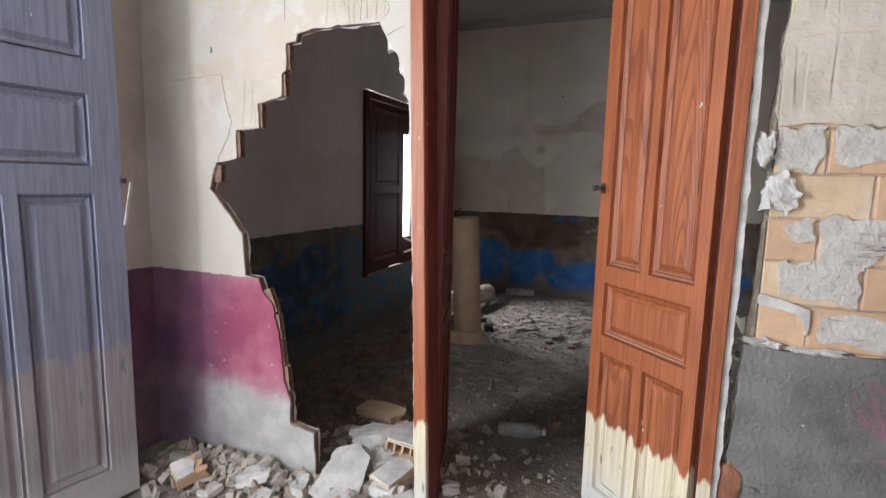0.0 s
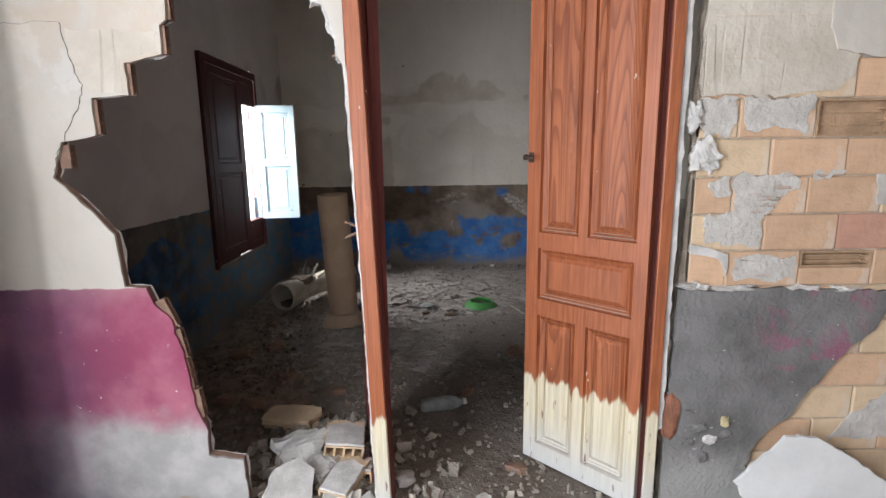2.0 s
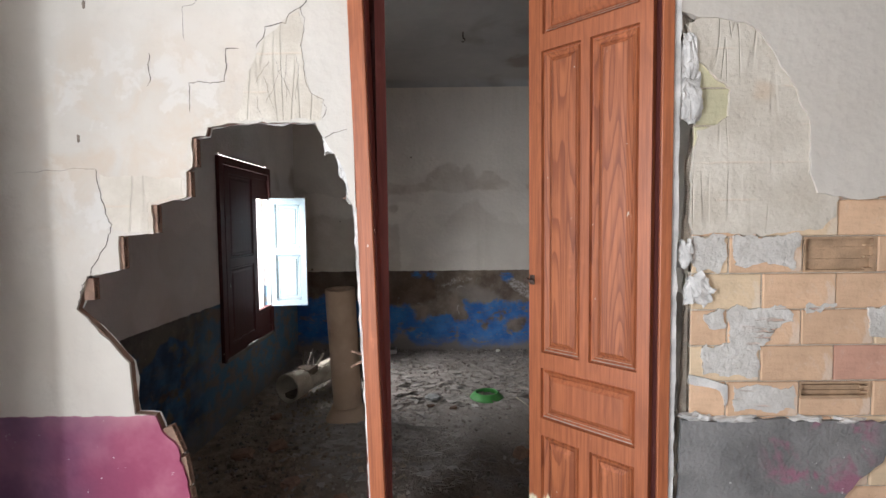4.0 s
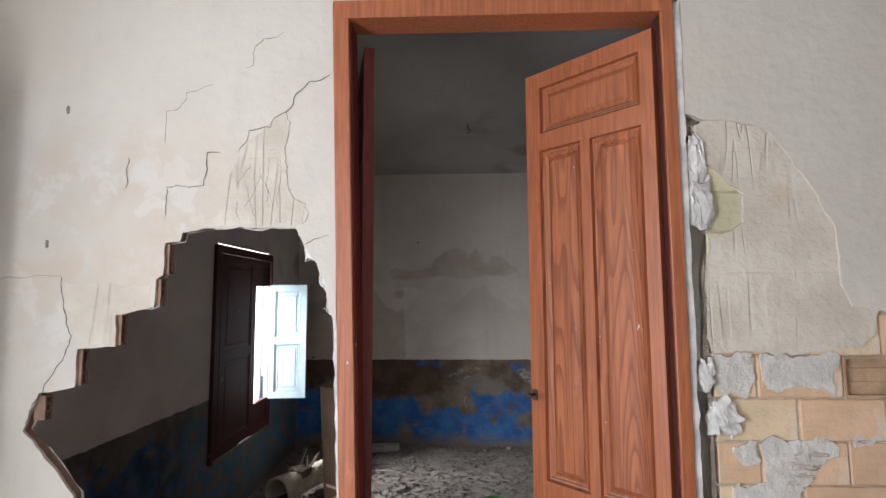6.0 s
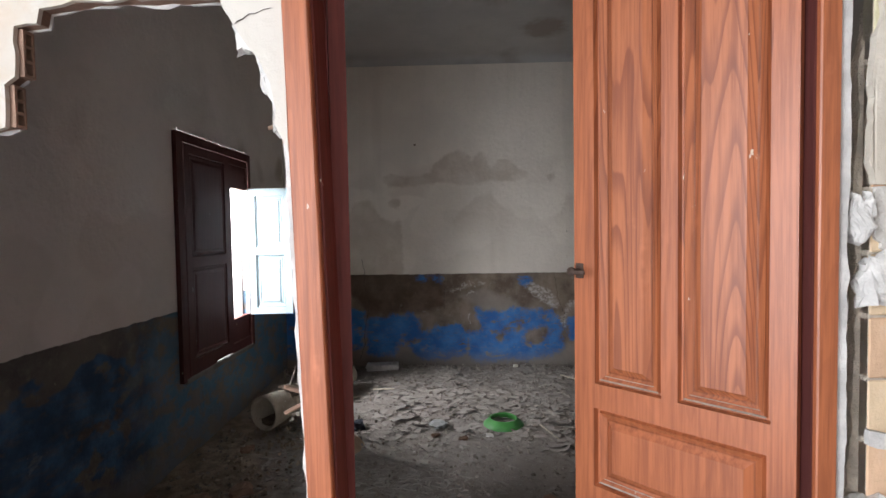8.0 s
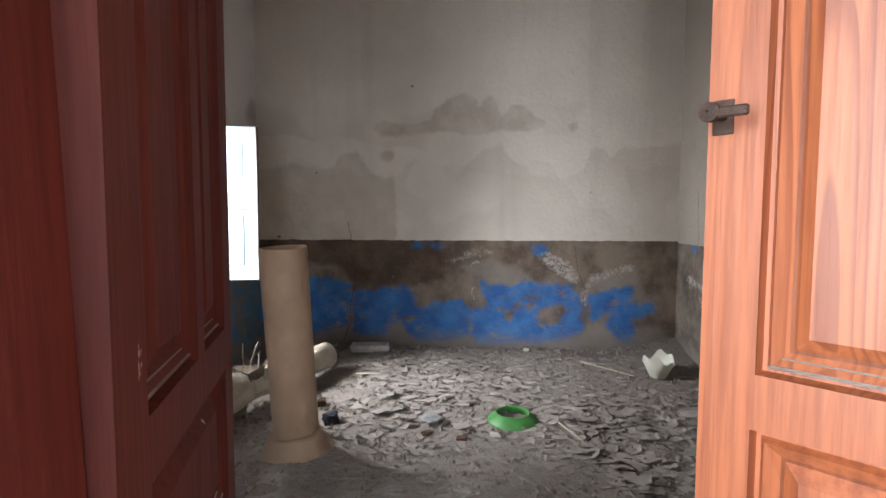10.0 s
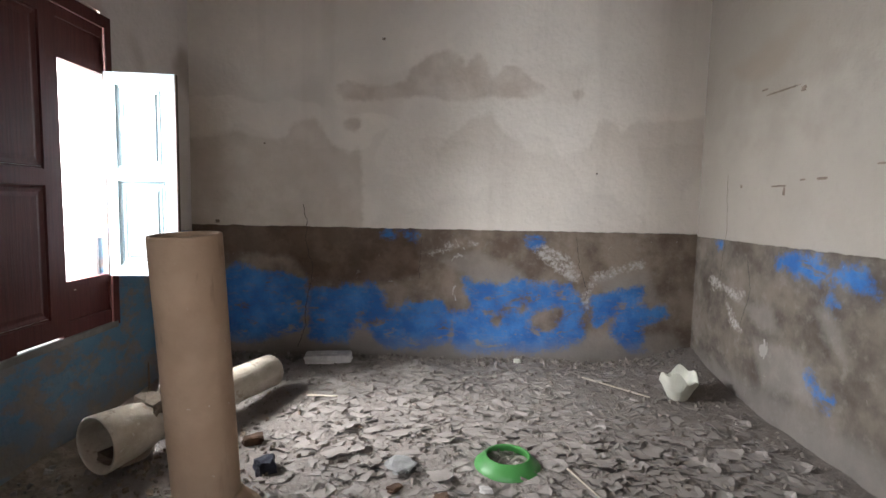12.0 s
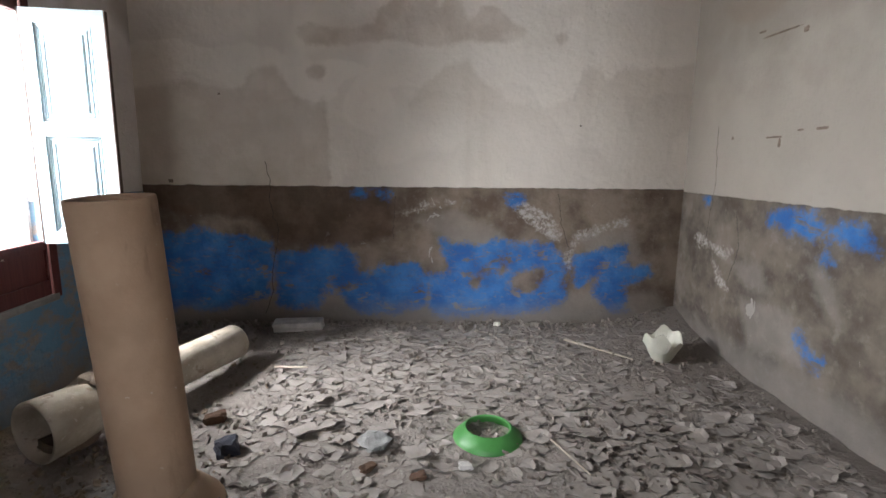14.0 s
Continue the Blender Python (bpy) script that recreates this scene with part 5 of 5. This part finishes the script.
for i, (x, z, sx, sz) in enumerate(((0.42, 0.36, 0.10, 0.05), (0.46, 0.31, 0.07, 0.05), (0.38, 0.30, 0.06, 0.04), (0.52, 0.33, 0.06, 0.04), (0.44, 0.24, 0.05, 0.06), (0.37, 0.42, 0.04, 0.03))):
    bit = chunk(sx * 0.6, 0.014, sz * 0.6, 120 + i, 0.34)
    bit.transform(Matrix.Translation((x, 1.702, z)))
    part("plaster_bit", bit, GYPSUM if i == 1 else CEMENT, wall_r)

# gouges, holes and nails in the back room walls
GOUGE = plain("gouged_plaster", (0.24, 0.19, 0.15), 0.3, 30)


def gouge(owner, name, x, y, z, sx, sy, sz, seed, material=GOUGE):
    bm = chunk(sx, sy, sz * 0.8, seed, 0.32)
    bm.transform(Matrix.Translation((x, y, z)))
    part(name, bm, material, owner)


back_wall, right_wall = bpy.data.objects["wall_back"], bpy.data.objects["wall_right_back"]
for i, (x, z, r) in enumerate(((-0.88, 2.28, 0.020), (-1.69, 1.57, 0.014), (0.60, 1.41, 0.010), (-2.02, 1.03, 0.025))):
    gouge(back_wall, "nail_hole", x, 5.690, z, r, 0.006, r, i + 1)
for i, (x, z) in enumerate(((-1.69, 2.30), (-1.73, 1.86))):
    gouge(wall_l, "nail_hole", x, FACE, z, 0.008, 0.006, 0.026, i + 20)
for i, (y, z, sy, sz) in enumerate(((5.05, 1.85, 0.05, 0.012), (4.90, 1.815, 0.22, 0.010), (4.74, 1.79, 0.03, 0.030), (5.21, 1.32, 0.012, 0.020), (4.88, 1.31, 0.10, 0.010), (4.83, 1.28, 0.012, 0.05), (4.70, 1.335, 0.03, 0.010), (4.57, 1.335, 0.06, 0.014), (4.24, 1.38, 0.05, 0.010))):
    gouge(right_wall, "gouge", 1.325, y, z, 0.006, sy, sz, i + 2)


def crack(owner, pts, face, width, seed, axis="y"):
    """A thin open crack in a wall face along a broken line of (u, z)."""
    line = ragged([tuple(p) for p in pts], 0.009, 0.012, seed, closed=False) + [tuple(pts[-1])]
    bm = bmesh.new()
    rows = []
    for i, (u, w) in enumerate(line):
        k = width * (0.35 + 0.65 * abs(noise.noise(Vector((i * 0.6, seed, 1))))) * (0.3 if i in (0, len(line) - 1) else 1)
        a, b = line[max(0, i - 1)], line[min(len(line) - 1, i + 1)]
        d = Vector((b[0] - a[0], b[1] - a[1])).normalized()
        row = []
        for s in (-1, 1):
            p, q = u - d.y * k * s, w + d.x * k * s
            row.append(bm.verts.new((p, face, q) if axis == "y" else (face, p, q)))
        rows.append(row)
    for a, b in zip(rows, rows[1:]):
        bm.faces.new((a[0], a[1], b[1], b[0]))
    part("crack", bm, CRACK, owner)


F = FACE - 0.0015
CRACKS = (
    ((-1.68, 1.76), (-1.67, 1.70), (-1.65, 1.62), (-1.63, 1.57), (-1.65, 1.51), (-1.68, 1.46), (-1.71, 1.41), (-1.75, 1.34), (-1.755, 1.29)),
    ((-1.48, 2.14), (-1.483, 2.09), (-1.478, 2.05), (-1.49, 2.03)),
    ((-1.35, 1.94), (-1.35, 2.04), (-1.23, 2.043), (-1.22, 2.10), (-1.222, 2.15), (-1.18, 2.15)),
    ((-1.12, 2.15), (-1.10, 2.18), (-1.09, 2.22), (-1.02, 2.23), (-1.01, 2.26), (-0.96, 2.29), (-0.94, 2.34), (-0.90, 2.38), (-0.85, 2.39), (-0.825, 2.405)),
    ((-1.36, 2.18), (-1.36, 2.29), (-1.32, 2.30), (-1.30, 2.35), (-1.21, 2.38)),
    ((-1.11, 2.43), (-1.08, 2.44), (-1.08, 2.49), (-1.05, 2.53), (-0.98, 2.55)),
    ((-0.97, 2.29), (-0.96, 2.22), (-0.97, 2.15), (-0.96, 2.07), (-0.94, 2.00), (-0.90, 1.98), (-0.89, 1.95), (-0.91, 1.915)),
    ((-0.90, 1.85), (-0.87, 1.87), (-0.825, 1.88)),
    ((-1.95, 1.745), (-1.68, 1.76)))
for i, pts in enumerate(CRACKS):
    crack(wall_l, pts, F, (0.0030, 0.0028, 0.0026, 0.0028, 0.0013, 0.0016, 0.0014, 0.0022, 0.0010)[i], i)
SCRATCHES = (((-1.08, 2.11), (-1.13, 2.03)), ((-1.06, 2.11), (-1.00, 1.97)), ((-1.04, 2.10), (-1.09, 1.97)), ((-1.02, 2.13), (-1.02, 1.97)), ((-1.10, 2.06), (-1.06, 1.94)), ((-0.99, 2.13), (-0.99, 1.97)), ((-1.13, 2.00), (-1.11, 1.93)))
for i, pts in enumerate(SCRATCHES):
    crack(wall_l, pts, F - 0.0012, 0.0009, 30 + i)
# places where the limewash has come off down to the base coat
BARE = ([(-1.20, 1.915), (-1.17, 1.98), (-1.16, 2.04), (-1.13, 2.11), (-1.10, 2.18), (-0.97, 2.28), (-0.97, 2.15), (-0.94, 2.00), (-0.90, 1.98), (-0.91, 1.915)],
        [(-1.665, 1.74), (-1.48, 1.725), (-1.385, 1.725), (-1.385, 1.67), (-1.505, 1.645), (-1.505, 1.545), (-1.56, 1.545), (-1.625, 1.55), (-1.64, 1.58), (-1.66, 1.65)])
for n, pts in enumerate(BARE):
    part("bare_patch", slab(ragged(pts, 0.008, 0.014, 95 + n), FACE - 0.0012, FACE + 0.003), SCORED, wall_l, "beige base coat under lost limewash")
crack(back_wall, ((-1.43, 1.16), (-1.40, 1.03), (-1.41, 0.93), (-1.39, 0.82), (-1.36, 0.71), (-1.38, 0.60), (-1.41, 0.45), (-1.41, 0.30), (-1.47, 0.15)), 5.6885, 0.0045, 60)
crack(back_wall, ((-0.60, 0.95), (-0.61, 0.80), (-0.62, 0.65)), 5.6885, 0.0025, 61)
crack(back_wall, ((0.48, 0.97), (0.51, 0.75), (0.57, 0.60), (0.56, 0.45)), 5.6885, 0.0035, 62)
crack(right_wall, ((5.36, 1.40), (5.33, 1.05), (5.38, 0.72)), 1.3235, 0.004, 63, "x")
crack(right_wall, ((5.10, 0.90), (5.05, 0.72), (5.12, 0.50)), 1.3235, 0.004, 64, "x")

# lumps of gypsum that held the frame
for x, z, sx, sz, seed in ((0.318, 1.452, 0.040, 0.085, 1), (0.368, 1.325, 0.090, 0.095, 2), (0.318, 2.10, 0.055, 0.15, 3), (0.325, 1.97, 0.075, 0.16, 4), (0.36, 0.885, 0.10, 0.02, 5), (0.50, 0.878, 0.16, 0.018, 6), (0.74, 0.876, 0.12, 0.016, 7), (0.90, 0.868, 0.10, 0.016, 8)):
    bm = chunk(sx, 0.045, sz, seed + 50, 0.28)
    bmesh.ops.subdivide_edges(bm, edges=bm.edges[:], cuts=1, use_grid_fill=True)
    for v in bm.verts:
        v.co += noise.noise_vector(v.co * 24 + Vector((seed, 0, 0))) * 0.009 + noise.noise_vector(v.co * 60 + Vector((0, seed, 0))) * 0.006
    bm.transform(Matrix.Translation((x, 1.722, z)))
    part("gypsum_lump", bm, GYPSUM, wall_r, "rough white gypsum lump")
for x, z, sx, sz, seed in ((-0.875, 1.835, 0.07, 0.06, 1), (-0.835, 1.76, 0.05, 0.09, 2), (-0.818, 1.68, 0.03, 0.08, 3)):
    bm = chunk(sx, 0.04, sz, seed + 70, 0.25)
    bm.transform(Matrix.Translation((x, 1.735, z)))
    part("gypsum_lump", bm, GYPSUM, wall_l, "rough white gypsum lump")

# ---- clay blocks laid bare in the partition ----
COURSE, JOINT = 0.1255, 0.0045
BLOCKS = {}


def clay_block(owner, x0, x1, z0, z1, material):
    key = (round(x1 - x0, 3), round(z1 - z0, 3), material.name)
    if key not in BLOCKS:
        bm = cube(0, x1 - x0, 0, 0.03, 0, z1 - z0, bevel=0.0035)
        BLOCKS[key] = mesh("brick", bm, material)
    ob = part("brick", BLOCKS[key], material, owner)
    ob.location = (x0, 1.719 + 0.003 * math.sin(x0 * 37 + z0 * 51), z0)
    return ob


def open_block(owner, x0, x1, z0, z1):
    """A block whose face has broken off: ribs and back of its cells."""
    bm = cube(x0, x1, 1.739, 1.747, z0, z1)
    box(bm, x0, x1, 1.720, 1.738, z0, z0 + 0.007)
    box(bm, x0, x1, 1.720, 1.738, z1 - 0.007, z1)
    box(bm, x1 - 0.012, x1, 1.720, 1.738, z0 + 0.007, z1 - 0.007)
    box(bm, x0, x0 + 0.006, 1.720, 1.738, z0 + 0.007, z1 - 0.007)
    for i in range(1, 3):
        z = z0 + (z1 - z0) * i / 3
        box(bm, x0 + 0.006, x1 - 0.03, 1.731, 1.738, z - 0.004, z + 0.004)
    for i in range(3):
        z = z0 + (z1 - z0) * (i + 0.5) / 3
        box(bm, x1 - 0.036, x1 - 0.012, 1.722, 1.738, z - 0.014, z - 0.007)
    part("broken_brick", bm, CLAY_OPEN, owner, "hollow block with its face broken off")


rb = random.Random(5)
joints = bmesh.new()
for row in range(-6, 11):
    z0 = 0.878 + COURSE * row
    x = (0.475 if row % 2 == 0 else 0.590) - 0.255
    box(joints, 0.345, 1.9, 1.7245, 1.748, z0 - JOINT / 2, z0 + JOINT / 2)
    while x < 1.75:
        box(joints, max(0.345, x - JOINT / 2), max(0.35, x + JOINT / 2), 1.7245, 1.748, z0 + JOINT / 2, z0 + COURSE - JOINT / 2)
        a, b = max(x + JOINT / 2, 0.345), x + 0.252 - JOINT / 2
        c, d = z0 + JOINT / 2, z0 + COURSE - JOINT / 2
        x += 0.252
        if b - a < 0.03:
            continue
        if row == 4 and 0.70 < a < 0.76:
            open_block(wall_r, a, b, c, d)
        elif row == 0 and 0.70 < a < 0.76:
            clay_block(wall_r, a, b, c, c + 0.062, CLAY)
            open_block(wall_r, a, b, c + 0.064, d)
        else:
            pick = rb.choice((CLAY, CLAY, CLAY_PALE, CLAY_PALE, CLAY_RED if row in (-2, 0, 1) else CLAY, CLAY_GREEN if row in (1, 2, 5) and a > 0.8 or row in (8, 9) else CLAY))
            clay_block(wall_r, a, b, c, d, CLAY_GREEN if row > 6 else pick)
part("mortar", joints, MORTAR, wall_r, "pale lime mortar joints")

# broken ends of hollow blocks round the hole
def block_end(x, z, h, turn=0.0):
    bm = hollow_block(0.035, 0.027, h, 1, 3, 0.006)
    bm.transform(pose(x - 0.030, CORE + 0.001, z, 0, turn, 0))
    part("brick_end", bm, CLAY_DARK, wall_l, "broken end of a hollow clay block")


for x, z, h in ((-1.606, 1.417, 0.11), (-1.486, 1.54, 0.095), (-1.366, 1.662, 0.085), (-1.343, 1.763, 0.095), (-1.715, 1.31, 0.075)):
    block_end(x, z, h)
for x, z, turn in ((-1.368, 0.42, -6), (-1.392, 0.53, -8), (-1.405, 0.645, -9), (-1.425, 0.755, -22)):
    block_end(x, z, 0.105, turn)

# the larger curled mud plates, one by one
def plate(seed):
    rnd = random.Random(seed)
    bm = bmesh.new()
    n, r = 11, 0.05
    side = rnd.uniform(0, 6.28)
    radii = [r * rnd.uniform(0.62, 1.20) for _ in range(n)]
    turns = [6.283 * (i + rnd.uniform(-0.35, 0.35)) / n for i in range(n)]
    lift = [0.002 + 0.017 * max(0, math.cos(a - side)) ** 2 + rnd.uniform(0, 0.002) for a in turns]
    hub = bm.verts.new((0, 0, 0.004))
    rings = [[bm.verts.new((f * q * math.cos(a), f * q * math.sin(a), 0.004 + (h - 0.004) * g - d)) for q, a, h in zip(radii, turns, lift)] for f, g, d in ((0.65, 0.1, 0), (1.0, 1.0, 0), (0.97, 1.0, 0.003))]
    for i in range(n):
        j = (i + 1) % n
        bm.faces.new((hub, rings[0][i], rings[0][j]))
        for p, q in zip(rings, rings[1:]):
            bm.faces.new((p[i], q[i], q[j], p[j]))
    return mesh("mud_flake", bm, FLAKE_BIG)


FLAKE_BIG = FLAKE
PLATES = [plate(i) for i in range(7)]
floor_ob = bpy.data.objects["floor"]
rp = random.Random(9)
laid = 0
while laid < 150:
    x, y = rp.uniform(-0.95, 1.15), rp.uniform(3.55, 4.75)
    if math.hypot(x + 0.155, y - 4.335) < 0.20 or (x + 0.10) ** 2 / 0.16 + (y - 3.6) ** 2 / 0.2 < 1 or rp.random() > (0.18 + 0.82 * (x > 0.15 and y < 4.45)):
        continue
    ob = part("mud_flake", PLATES[laid % 7], FLAKE_BIG, floor_ob)
    ob.matrix_basis = pose(x, y, ground_z(x, y) + 0.003, rp.uniform(-3, 3), rp.uniform(-3, 3), rp.uniform(0, 360)) @ Matrix.Diagonal((*([rp.uniform(0.5, 1.35)] * 3), 1))
    laid += 1
